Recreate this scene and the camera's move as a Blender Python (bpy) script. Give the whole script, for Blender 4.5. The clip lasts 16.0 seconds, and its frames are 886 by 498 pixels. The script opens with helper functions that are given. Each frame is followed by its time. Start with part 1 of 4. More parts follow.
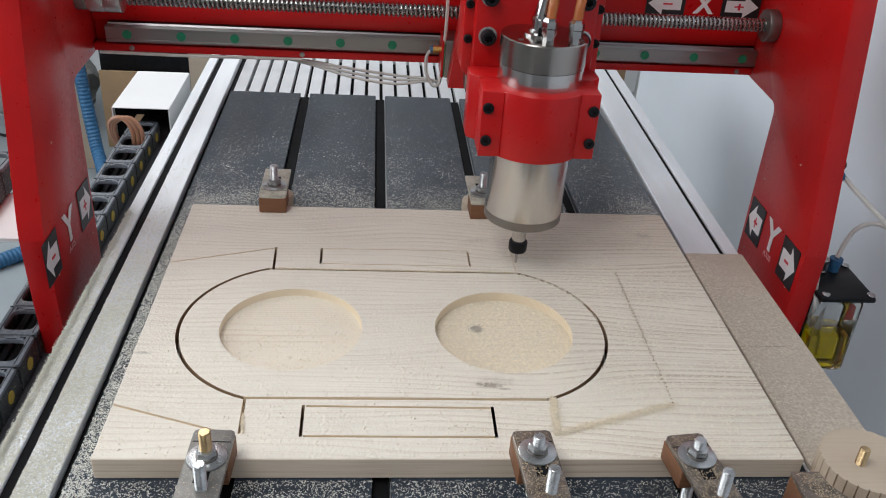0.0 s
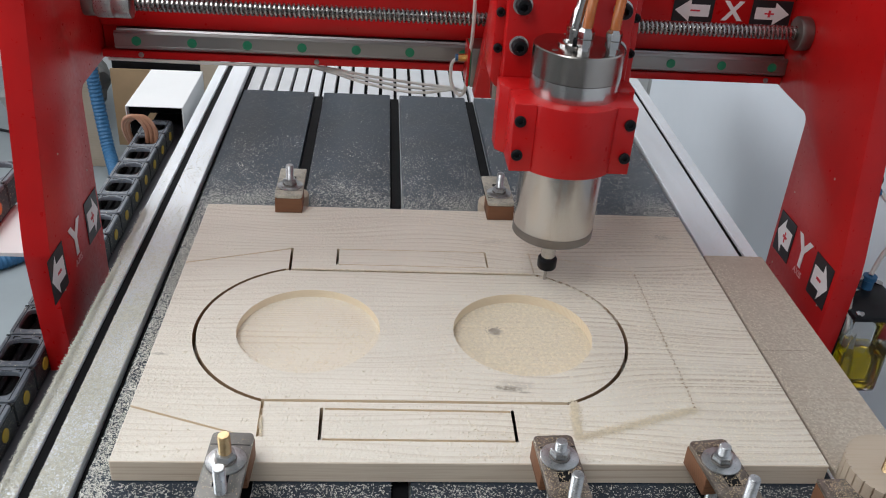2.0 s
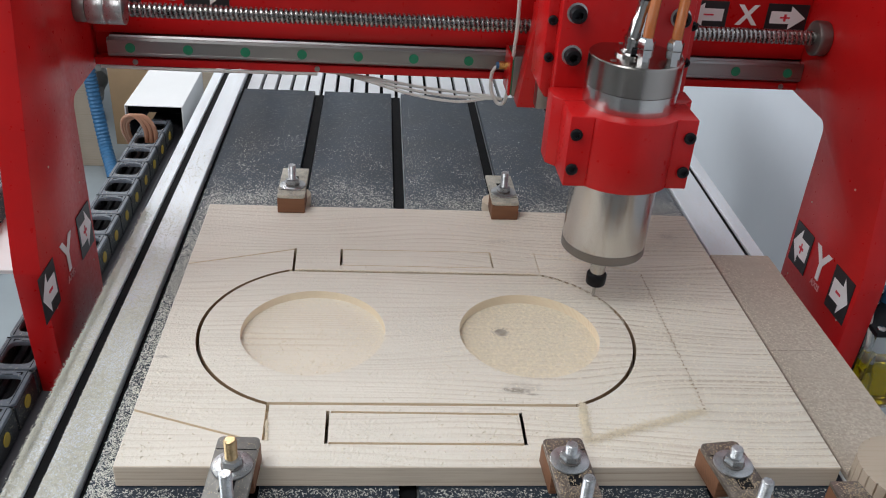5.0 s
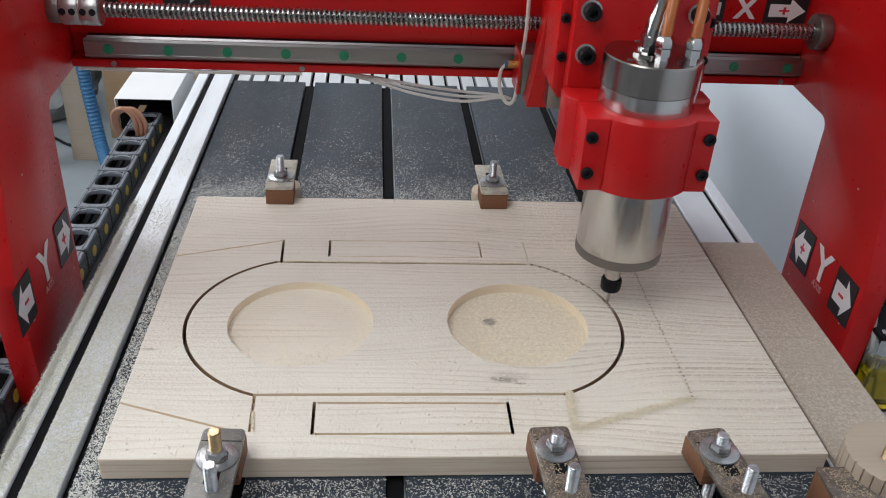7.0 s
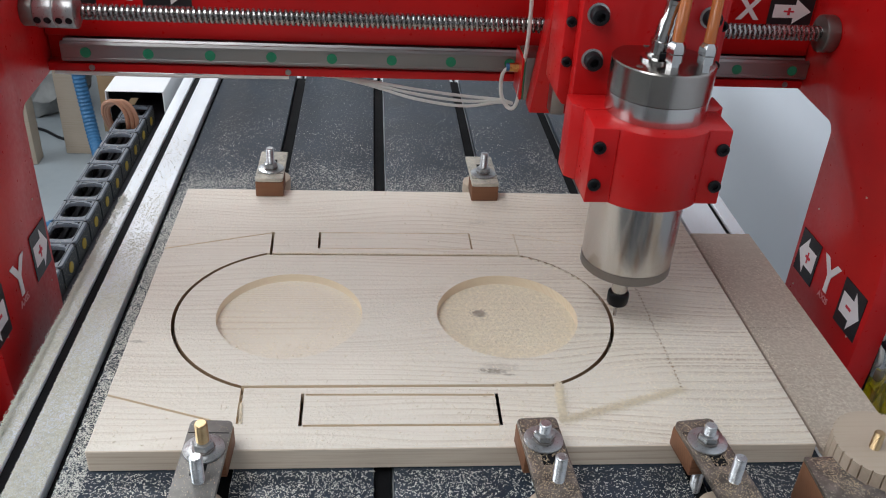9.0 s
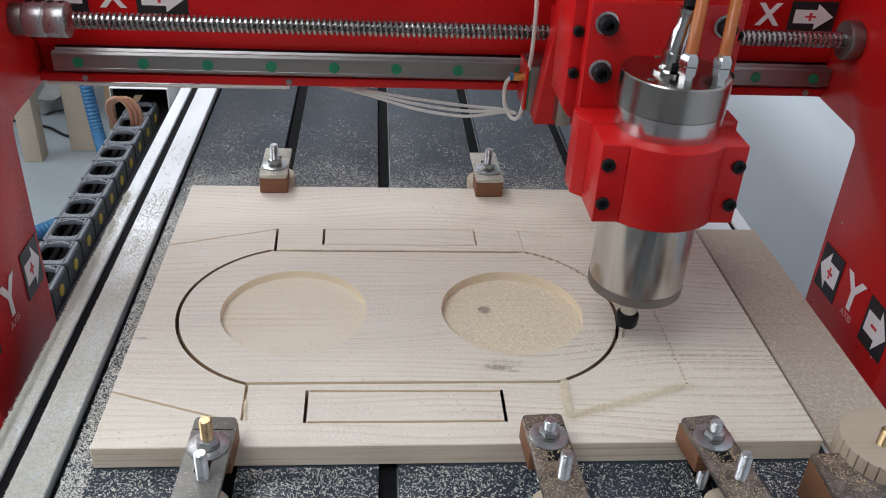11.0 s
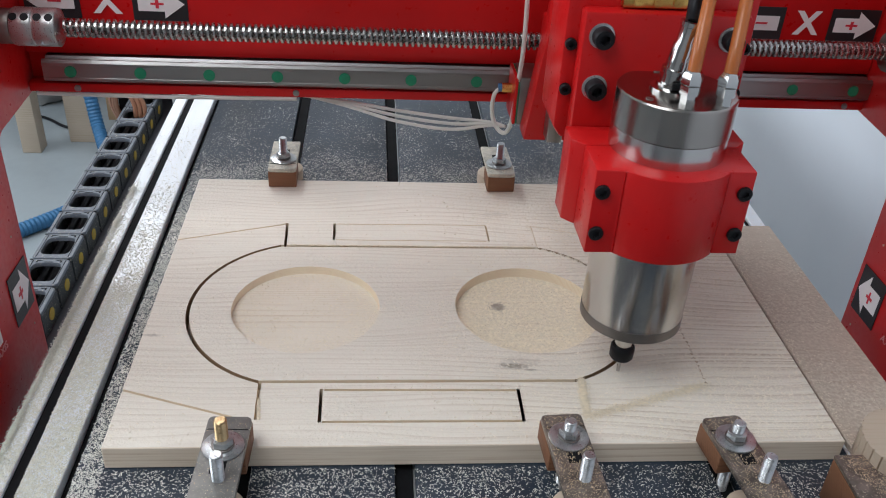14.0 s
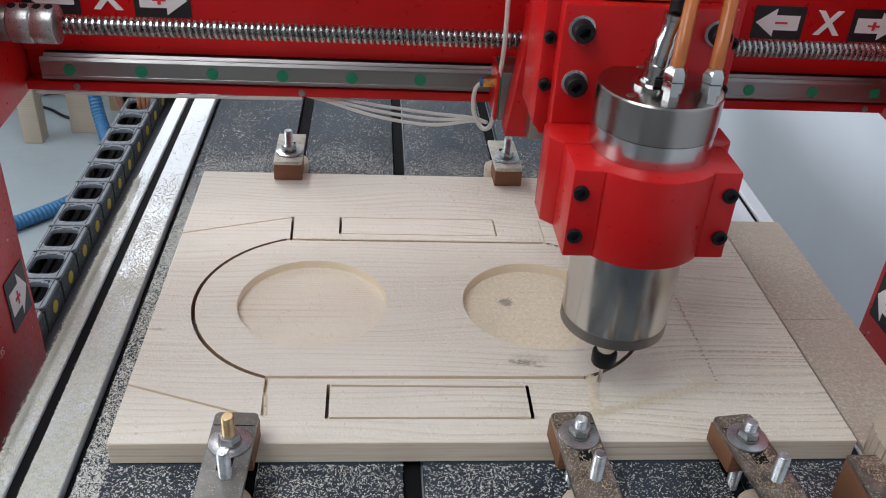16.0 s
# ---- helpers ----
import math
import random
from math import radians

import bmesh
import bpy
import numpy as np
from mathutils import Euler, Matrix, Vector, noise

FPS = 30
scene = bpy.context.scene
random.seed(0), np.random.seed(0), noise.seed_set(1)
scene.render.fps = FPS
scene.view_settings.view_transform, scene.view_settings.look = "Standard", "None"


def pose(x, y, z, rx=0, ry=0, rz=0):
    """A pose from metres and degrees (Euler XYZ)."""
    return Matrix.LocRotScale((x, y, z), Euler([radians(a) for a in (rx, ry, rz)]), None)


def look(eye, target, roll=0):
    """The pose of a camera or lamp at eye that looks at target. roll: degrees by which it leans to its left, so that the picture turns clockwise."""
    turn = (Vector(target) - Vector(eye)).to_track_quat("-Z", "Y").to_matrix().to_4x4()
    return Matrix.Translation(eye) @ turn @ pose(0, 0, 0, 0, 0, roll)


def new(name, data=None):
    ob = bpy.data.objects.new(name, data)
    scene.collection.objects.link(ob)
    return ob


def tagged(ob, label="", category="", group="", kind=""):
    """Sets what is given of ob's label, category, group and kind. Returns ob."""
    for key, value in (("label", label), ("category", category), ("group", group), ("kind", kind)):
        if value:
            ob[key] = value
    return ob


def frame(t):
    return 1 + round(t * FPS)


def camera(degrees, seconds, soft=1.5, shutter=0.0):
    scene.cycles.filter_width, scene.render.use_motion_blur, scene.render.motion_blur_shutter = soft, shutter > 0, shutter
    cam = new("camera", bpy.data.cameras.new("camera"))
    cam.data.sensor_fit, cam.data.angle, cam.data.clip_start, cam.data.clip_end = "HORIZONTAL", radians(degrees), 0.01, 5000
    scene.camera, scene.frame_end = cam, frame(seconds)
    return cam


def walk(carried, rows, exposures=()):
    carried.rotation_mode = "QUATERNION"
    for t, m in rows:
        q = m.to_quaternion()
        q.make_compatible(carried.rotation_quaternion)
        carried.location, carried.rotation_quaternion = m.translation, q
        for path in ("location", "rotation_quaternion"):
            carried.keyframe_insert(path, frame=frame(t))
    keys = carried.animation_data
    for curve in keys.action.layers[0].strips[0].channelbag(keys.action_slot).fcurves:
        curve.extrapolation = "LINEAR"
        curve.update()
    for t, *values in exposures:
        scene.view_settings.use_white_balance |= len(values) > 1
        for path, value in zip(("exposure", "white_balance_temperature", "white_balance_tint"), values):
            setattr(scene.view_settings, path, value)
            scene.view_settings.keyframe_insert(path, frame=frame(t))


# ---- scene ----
cam = camera(53.87, 16.0, soft=1.05)
PATH = [
    (0, pose(0.2003, -0.4884, 0.4676, 59.910, -3.442, -3.596)),
    (0.5, pose(0.1978, -0.4834, 0.4668, 59.903, -3.536, -3.423)),
    (1, pose(0.1964, -0.4788, 0.4662, 59.884, -3.530, -3.257)),
    (1.5, pose(0.1932, -0.4786, 0.4654, 59.850, -3.532, -3.147)),
    (2, pose(0.1902, -0.4802, 0.4653, 59.807, -3.444, -3.061)),
    (2.5, pose(0.1934, -0.4800, 0.4657, 59.754, -3.420, -3.047)),
    (3, pose(0.1913, -0.4769, 0.4643, 59.789, -3.548, -3.048)),
    (3.5, pose(0.1873, -0.4756, 0.4641, 59.741, -3.467, -3.145)),
    (4, pose(0.1824, -0.4740, 0.4638, 59.719, -3.509, -3.146)),
    (6.5, pose(0.1887, -0.4703, 0.4609, 59.385, -2.975, -3.663)),
    (7, pose(0.1945, -0.4709, 0.4607, 59.142, -2.896, -3.632)),
    (7.5, pose(0.1969, -0.4699, 0.4596, 59.033, -2.887, -3.639)),
    (8, pose(0.1985, -0.4695, 0.4585, 58.935, -2.903, -3.701)),
    (8.5, pose(0.1987, -0.4700, 0.4591, 58.801, -2.916, -3.829)),
    (9, pose(0.2011, -0.4708, 0.4584, 58.742, -2.906, -3.899)),
    (11.5, pose(0.2013, -0.4683, 0.4568, 58.419, -2.650, -3.665)),
    (12, pose(0.1987, -0.4665, 0.4570, 58.311, -2.662, -3.763)),
    (12.5, pose(0.1959, -0.4636, 0.4557, 58.281, -2.616, -3.712)),
    (13, pose(0.1937, -0.4619, 0.4551, 58.114, -2.714, -3.771)),
    (13.5, pose(0.1884, -0.4591, 0.4540, 58.019, -2.885, -3.794)),
    (14, pose(0.1864, -0.4563, 0.4530, 58.006, -2.977, -3.793)),
    (14.5, pose(0.1833, -0.4552, 0.4533, 57.835, -3.135, -3.775)),
    (15, pose(0.1797, -0.4530, 0.4526, 57.708, -3.200, -3.715)),
    (15.5, pose(0.1777, -0.4496, 0.4513, 57.570, -3.267, -3.772)),
    (16, pose(0.1802, -0.4488, 0.4504, 57.510, -3.247, -3.610)),
]
GANTRY_Y = [ (0, 0.0000), (0.5, -0.0097), (1, -0.0191), (1.5, -0.0272), (2, -0.0299), (2.5, -0.0313), (3, -0.0340), (3.5, -0.0386), (4, -0.0449), (6.5, -0.0799), (7, -0.0879), (7.5, -0.0973), (8, -0.1061), (8.5, -0.1155), (9, -0.1250), (11.5, -0.1719), (12, -0.1806), (12.5, -0.1886), (13, -0.1961), (13.5, -0.2031), (14, -0.2098), (14.5, -0.2149), (15, -0.2205), (15.5, -0.2248), (16, -0.2271) ]
CARRIAGE_X = [ (0, 0.0000), (0.5, -0.0002), (1, -0.0002), (1.5, -0.0004), (2, 0.0069), (2.5, 0.0109), (3, 0.0159), (3.5, 0.0237), (4, 0.0307), (6.5, 0.0599), (7, 0.0638), (7.5, 0.0669), (8, 0.0690), (8.5, 0.0704), (9, 0.0710), (11.5, 0.0616), (12, 0.0577), (12.5, 0.0528), (13, 0.0471), (13.5, 0.0409), (14, 0.0344), (14.5, 0.0272), (15, 0.0196), (15.5, 0.0116), (16, 0.0073) ]

EXPOSURES = [(0, -0.84, 6600, 10), (9, -0.80, 6450, 10), (16, -0.70, 6350, 9)]
walk(cam, PATH, EXPOSURES)

BED = -0.020          # top of the black bed panels; the pine board's top is z = 0
FLOOR = -0.80

# ---- world and light ----
world = bpy.data.worlds.new("room_air")
world.use_nodes = True
world.node_tree.nodes["Background"].inputs[0].default_value = (0.80, 0.89, 1.0, 1)
world.node_tree.nodes["Background"].inputs[1].default_value = 0.12
scene.world = world


def area_lamp(name, m, sx, sy, watts, colour):
    data = bpy.data.lights.new(name, "AREA")
    data.shape, data.size, data.size_y, data.energy, data.color = "RECTANGLE", sx, sy, watts, colour
    ob = new(name, data)
    ob.matrix_world = m
    return ob


area_lamp("window_light", look((-2.40, 0.70, 0.95), (0.25, 0.25, 0.0)), 2.8, 1.5, 100, (0.87, 0.94, 1.0))
# unseen overhead lamps, added and placed for the brightness they give
area_lamp("added_ceiling_lamp", look((-0.60, -0.72, 1.76), (-0.60, -0.72, 0)), 1.1, 1.5, 44, (0.95, 0.975, 1.0))
area_lamp("added_ceiling_lamp", look((-0.6, 2.1, 1.76), (-0.6, 2.1, 0)), 0.3, 1.5, 52, (0.95, 0.975, 1.0))


# ---- materials ----
def nodes_of(name):
    m = bpy.data.materials.new(name)
    m.use_nodes = True
    nt = m.node_tree
    return m, nt, nt.nodes["Principled BSDF"]


def mix_colour(nt, fac, a, b):
    n = nt.nodes.new("ShaderNodeMix")
    n.data_type = "RGBA"
    nt.links.new(fac, n.inputs[0])
    for sock, v in ((n.inputs[6], a), (n.inputs[7], b)):
        if isinstance(v, tuple):
            sock.default_value = (*v[:3], 1)
        else:
            nt.links.new(v, sock)
    return n.outputs[2]


def coords(nt, scale=(1, 1, 1), turn=(0, 0, 0)):
    tc = nt.nodes.new("ShaderNodeTexCoord")
    mp = nt.nodes.new("ShaderNodeMapping")
    mp.inputs["Scale"].default_value = scale
    mp.inputs["Rotation"].default_value = turn
    nt.links.new(tc.outputs["Object"], mp.inputs[0])
    return mp.outputs[0]


def noise_of(nt, vec, scale, detail=4, rough=0.55):
    n = nt.nodes.new("ShaderNodeTexNoise")
    n.inputs["Scale"].default_value, n.inputs["Detail"].default_value, n.inputs["Roughness"].default_value = scale, detail, rough
    nt.links.new(vec, n.inputs["Vector"])
    return n.outputs["Fac"]


def ramp(nt, fac, lo, hi, a=0.0, b=1.0):
    n = nt.nodes.new("ShaderNodeMapRange")
    n.inputs[1].default_value, n.inputs[2].default_value, n.inputs[3].default_value, n.inputs[4].default_value = lo, hi, a, b
    nt.links.new(fac, n.inputs[0])
    return n.outputs[0]


def bump(nt, bsdf, height, strength, dist):
    n = nt.nodes.new("ShaderNodeBump")
    n.inputs["Strength"].default_value, n.inputs["Distance"].default_value = strength, dist
    nt.links.new(height, n.inputs["Height"])
    nt.links.new(n.outputs[0], bsdf.inputs["Normal"])


def plain(name, colour, rough=0.5, metal=0.0, var=0.12, scale=40.0, dust=0.0, coat=0.0, rel=0.1, squash=(1, 1, 1)):
    """Colour with variation at two scales, wear in the gloss and optional settled sawdust."""
    m, nt, b = nodes_of(name)
    v = coords(nt, squash)
    big, fine = noise_of(nt, v, scale, 3), noise_of(nt, v, scale * 14, 3)
    lo, hi = tuple(c * (1 - var) for c in colour), tuple(min(1, c * (1 + var)) for c in colour)
    col = mix_colour(nt, ramp(nt, big, 0.3, 0.7), lo, hi)
    if dust:
        v2 = coords(nt)
        speck = ramp(nt, noise_of(nt, v2, 900, 2), 0.68 - dust * 0.12, 0.72 - dust * 0.12)
        col = mix_colour(nt, speck, col, (0.70, 0.62, 0.47))
    nt.links.new(col, b.inputs["Base Color"])
    nt.links.new(ramp(nt, fine, 0.2, 0.8, max(0.02, rough - 0.08), min(1, rough + 0.1)), b.inputs["Roughness"])
    b.inputs["Metallic"].default_value = metal
    b.inputs["Coat Weight"].default_value = coat
    b.inputs["Coat Roughness"].default_value = 0.12
    if rel:
        bump(nt, b, fine, rel, 0.0006)
    return m


def maths(nt, op, a, b):
    n = nt.nodes.new("ShaderNodeMath")
    n.operation = op
    for sock, v in zip(n.inputs, (a, b)):
        if isinstance(v, (int, float)):
            sock.default_value = v
        else:
            nt.links.new(v, sock)
    return n.outputs[0]


def wood(name, light, dark, ring=1.0, dusty=False, knots=(), richer=False):
    """Grain lines along x, wandering, with pale early wood, fine fibres and knots."""
    m, nt, b = nodes_of(name)
    bands = []
    sway = nt.nodes.new("ShaderNodeCombineXYZ")
    if richer:
        nt.links.new(ramp(nt, noise_of(nt, coords(nt, (3.2, 8, 8)), 1.0, 1), 0.25, 0.75, -0.32, 0.32), sway.inputs[1])
    calm = 0.45 if richer else 1.0
    for scale, dist, along in ((ring, 6.0 * calm, 1.6), (ring * 2.3, 5.0 * calm, 2.4), (ring * 1.25, 2.2 * calm, 0.9)):
        wave = nt.nodes.new("ShaderNodeTexWave")
        wave.wave_type, wave.bands_direction, wave.wave_profile = "BANDS", "Y", "SAW"
        wave.inputs["Scale"].default_value = scale
        wave.inputs["Distortion"].default_value = dist
        wave.inputs["Detail"].default_value = 3
        wave.inputs["Detail Scale"].default_value = 0.7
        bent = nt.nodes.new("ShaderNodeVectorMath")
        nt.links.new(coords(nt, (along, 24, 24), (0.6, 0, 0)), bent.inputs[0])
        nt.links.new(sway.outputs[0], bent.inputs[1])
        nt.links.new(bent.outputs[0], wave.inputs["Vector"])
        bands.append(ramp(nt, wave.outputs["Fac"], 0.62, 1.0))
    fibre = noise_of(nt, coords(nt, (10, 300, 300)), 2.5, 3)
    wander = noise_of(nt, coords(nt, (2.6, 11, 11)), 1.5, 3)
    other = noise_of(nt, coords(nt, (4, 16, 16)), 1.7, 3)
    line = maths(nt, "MULTIPLY", bands[0], ramp(nt, wander, 0.45, 0.66, 0.0, 0.9))
    line = maths(nt, "MAXIMUM", line, maths(nt, "MULTIPLY", bands[1], ramp(nt, other, 0.46, 0.66, 0.0, 0.5)))
    if richer:
        straight = maths(nt, "MULTIPLY", bands[2], ramp(nt, noise_of(nt, coords(nt, (3, 22, 22)), 2.0, 3), 0.36, 0.62, 0.05, 0.8))
        line = maths(nt, "MAXIMUM", line, straight)
        sep = nt.nodes.new("ShaderNodeSeparateXYZ")
        nt.links.new(coords(nt), sep.inputs[0])
        line = maths(nt, "MULTIPLY", line, ramp(nt, sep.outputs[0], 0.22, 0.46, 0.55, 1.35))
    base = mix_colour(nt, ramp(nt, noise_of(nt, coords(nt, (1, 3, 3)), 6, 2), 0.3, 0.7), light, tuple(c * 0.92 for c in light))
    col = mix_colour(nt, line, base, dark)
    col = mix_colour(nt, ramp(nt, fibre, 0.5, 0.85, 0, 0.16 if dusty else 0.3), col, tuple(c * 0.8 for c in dark))
    for kx, ky, rx, ry, deep in knots:
        sep = nt.nodes.new("ShaderNodeSeparateXYZ")
        nt.links.new(coords(nt), sep.inputs[0])
        dx = maths(nt, "DIVIDE", maths(nt, "SUBTRACT", sep.outputs[0], kx), rx)
        dy = maths(nt, "DIVIDE", maths(nt, "SUBTRACT", sep.outputs[1], ky), ry)
        d = maths(nt, "SQRT", maths(nt, "ADD", maths(nt, "MULTIPLY", dx, dx), maths(nt, "MULTIPLY", dy, dy)), 0)
        d = maths(nt, "ADD", d, maths(nt, "MULTIPLY", maths(nt, "SUBTRACT", noise_of(nt, coords(nt), 160, 4), 0.5), 1.6))
        col = mix_colour(nt, ramp(nt, d, 0.35, 1.0, deep, 0.0), col, (0.20, 0.16, 0.12))
    if dusty:
        cover = noise_of(nt, coords(nt), 9, 3)
        grit = noise_of(nt, coords(nt), 330, 3, 0.55)
        both = maths(nt, "MULTIPLY", ramp(nt, cover, 0.34, 0.62, 0.25, 1.0), ramp(nt, grit, 0.42, 0.66))
        col = mix_colour(nt, ramp(nt, both, 0, 1, 0, 0.45), col, (0.82, 0.745, 0.63))
        bump(nt, b, both, 0.5, 0.0010)
    else:
        bump(nt, b, fibre, 0.2, 0.0005)
    nt.links.new(col, b.inputs["Base Color"])
    b.inputs["Roughness"].default_value = 0.62
    b.inputs["Specular IOR Level"].default_value = 0.3
    return m


RED = plain("red_paint", (0.49, 0.008, 0.009), 0.32, 0, 0.1, 12, coat=0.0, rel=0.04)
RED.node_tree.nodes["Principled BSDF"].inputs["Specular IOR Level"].default_value = 0.32
ALU = plain("milled_aluminium", (0.78, 0.81, 0.85), 0.40, 0.20, 0.12, 20, dust=0.5, squash=(1, 0.2, 1))
COUPLING_ALU = plain("turned_aluminium", (0.46, 0.455, 0.45), 0.30, 0.8, 0.08, 30, squash=(4, 1, 1))
ALU_CLEAN = plain("bare_aluminium", (0.76, 0.77, 0.79), 0.35, 0.5, 0.06, 20)
PANEL = plain("black_bed_panel", (0.020, 0.031, 0.048), 0.36, 0, 0.25, 18, dust=0.12)
STEEL = plain("turned_steel", (0.60, 0.585, 0.565), 0.20, 1.0, 0.03, 0.6, rel=0, squash=(1, 1, 3))
# cap steel darkened and browned to stand for what it reflects
STEEL_CAP = plain("dark_reflection_steel", (0.38, 0.35, 0.325), 0.20, 1.0, 0.03, 0.6, rel=0, squash=(1, 1, 3))
STEEL_DARK = plain("dark_steel_ring", (0.24, 0.22, 0.205), 0.38, 0.9, 0.08, 30)
RAIL = plain("ground_rail_steel", (0.30, 0.29, 0.285), 0.34, 1.0, 0.1, 15, squash=(0.2, 1, 1))
SCREW = plain("screw_steel", (0.40, 0.39, 0.38), 0.24, 1.0, 0.1, 50)
CHROME = plain("chrome", (0.54, 0.53, 0.52), 0.14, 1.0, 0.04, 40, rel=0)
ZINC = plain("galvanised_steel", (0.47, 0.48, 0.49), 0.30, 0.9, 0.28, 90, dust=0.15)
STRAP = plain("worn_plated_strap", (0.21, 0.175, 0.15), 0.40, 0.7, 0.45, 90, dust=0.5)
STRAP_GREY = plain("dull_grey_strap", (0.23, 0.22, 0.205), 0.48, 0.5, 0.2, 70, dust=0.3)
STRAP_PALE = plain("dust_caked_strap", (0.46, 0.44, 0.38), 0.62, 0.2, 0.3, 120, dust=0.9)
STUD = plain("brassy_stud", (0.50, 0.36, 0.20), 0.32, 1.0, 0.2, 60)
BRASS = plain("brass", (0.62, 0.40, 0.12), 0.3, 1.0, 0.1, 60)
BLACK_OX = plain("black_oxide_bolt", (0.015, 0.015, 0.017), 0.4, 0.3, 0.2, 80)
# near-black for strips that stand for shade in gaps, and for some black parts
DARK = plain("gap_shade_black", (0.007, 0.007, 0.008), 0.8, 0, 0.2, 50)
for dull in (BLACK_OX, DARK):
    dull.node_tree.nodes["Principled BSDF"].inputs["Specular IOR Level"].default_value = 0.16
GREEN = plain("green_cap", (0.01, 0.22, 0.11), 0.5, 0, 0.15, 120)
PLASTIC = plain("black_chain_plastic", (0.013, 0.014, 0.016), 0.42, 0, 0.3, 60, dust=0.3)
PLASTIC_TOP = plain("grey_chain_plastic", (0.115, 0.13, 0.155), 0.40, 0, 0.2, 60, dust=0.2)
YELLOW = plain("yellow_dot", (0.60, 0.40, 0.04), 0.5, 0, 0.1, 90)
ORANGE = plain("orange_dot", (0.65, 0.20, 0.03), 0.5, 0, 0.1, 90)
WHITE = plain("white_sheet_metal", (0.80, 0.80, 0.80), 0.4, 0, 0.03, 10)
INK = plain("label_black", (0.012, 0.012, 0.014), 0.45, 0, 0.1, 60)
PAPER = plain("label_white", (0.78, 0.74, 0.74), 0.5, 0, 0.05, 60)
LABEL_PINK = plain("label_pink", (0.70, 0.30, 0.30), 0.5, 0, 0.05, 60)
LABEL_RED = plain("label_red", (0.6, 0.03, 0.05), 0.5, 0, 0.05, 60)
BLUE = plain("blue_hose", (0.03, 0.13, 0.27), 0.5, 0, 0.12, 30)
PINE = wood("pine", (0.84, 0.775, 0.68), (0.47, 0.355, 0.26), 1.8, dusty=True, richer=True, knots=((0.3040, 0.0880, 0.0150, 0.0045, 0.75), (0.3110, 0.0930, 0.0210, 0.0090, 0.25), (0.3030, 0.1835, 0.0110, 0.0090, 0.75), (0.3170, 0.0835, 0.0060, 0.0022, 0.8), (0.5080, 0.3550, 0.0110, 0.0080, 0.35), (0.0080, 0.1290, 0.0100, 0.0022, 0.45), (0.3180, 0.3370, 0.0160, 0.0060, 0.2)))
EDGE = wood("sawn_pine_edge", (0.80, 0.68, 0.55), (0.50, 0.34, 0.22), 3.2)
POCKET = wood("routed_pine_floor", (0.86, 0.775, 0.655), (0.62, 0.48, 0.34), 2.0, dusty=True, knots=((0.3030, 0.1835, 0.0110, 0.0090, 0.75),))
PALE = wood("pale_plywood", (0.545, 0.465, 0.38), (0.46, 0.375, 0.295), 1.2, dusty=True)
HARD = wood("dark_hardwood", (0.22, 0.10, 0.052), (0.09, 0.038, 0.02), 4.0)
BEECH = wood("beech", (0.57, 0.465, 0.36), (0.46, 0.35, 0.25), 3.0)
FRESH = wood("fresh_cut_pine", (0.88, 0.75, 0.57), (0.78, 0.60, 0.40), 3.0)
# dark brown that puts the shade of deep narrow cuts into the colour
SHADED_KERF = wood("shaded_kerf_wall", (0.36, 0.24, 0.14), (0.20, 0.12, 0.07), 3.0)
CARDBOARD = plain("brown_cardboard", (0.42, 0.28, 0.16), 0.8, 0, 0.1, 8)
FLOOR_MAT = plain("pale_floor", (0.29, 0.325, 0.345), 0.4, 0, 0.08, 3, rel=0.05)
# bright back wall gives sheen; dark grey on unseen walls cuts bounced light
BRIGHT_WALL = plain("reflecting_white_wall", (0.80, 0.81, 0.82), 0.7, 0, 0.03, 2.5)
DIM_WALL = plain("dimmed_wall", (0.30, 0.30, 0.30), 0.7, 0, 0.1, 2.5)
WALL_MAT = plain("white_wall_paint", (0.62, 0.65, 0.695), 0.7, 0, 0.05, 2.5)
DUST = plain("sawdust_flakes", (0.76, 0.75, 0.69), 0.8, 0, 0.15, 300, rel=0)
RAIL_DUST = plain("caked_rail_dust", (0.69, 0.67, 0.585), 0.85, 0, 0.12, 300, rel=0)
DUST_BOARD = plain("pine_dust", (0.84, 0.755, 0.63), 0.85, 0, 0.12, 300, rel=0)
RIDGE_DUST = plain("yellow_pine_dust", (0.86, 0.76, 0.60), 0.85, 0, 0.12, 300, rel=0)
STRAP_DUST = plain("brownish_chips", (0.55, 0.43, 0.29), 0.85, 0, 0.25, 300, rel=0)
KNOT = plain("brown_cut_mark", (0.40, 0.29, 0.19), 0.7, 0, 0.3, 150)
BAG = plain("grey_cloth", (0.30, 0.30, 0.29), 0.85, 0, 0.2, 14)
BAR_GREY = plain("grey_post_paint", (0.32, 0.33, 0.34), 0.5, 0, 0.1, 20)
BAR = plain("steel_frame_paint", (0.10, 0.10, 0.11), 0.5, 0, 0.1, 20)


def see_through(name, colour, rough=0.12, weight=0.85, ior=1.4):
    m, nt, b = nodes_of(name)
    v = coords(nt)
    nt.links.new(mix_colour(nt, noise_of(nt, v, 60, 2), colour, tuple(c * 0.85 for c in colour)), b.inputs["Base Color"])
    b.inputs["Roughness"].default_value, b.inputs["Transmission Weight"].default_value, b.inputs["IOR"].default_value = rough, weight, ior
    return m


AMBER = see_through("amber_water_tube", (0.62, 0.20, 0.06), 0.25, 0.35)
CABLE = plain("brown_cable", (0.26, 0.15, 0.11), 0.5, 0, 0.2, 60)
COPPER_TUBE = see_through("copper_tinted_tube", (0.58, 0.30, 0.19), 0.2, 0.3)
NYLON = see_through("white_nylon_tube", (0.85, 0.83, 0.78), 0.35, 0.35)
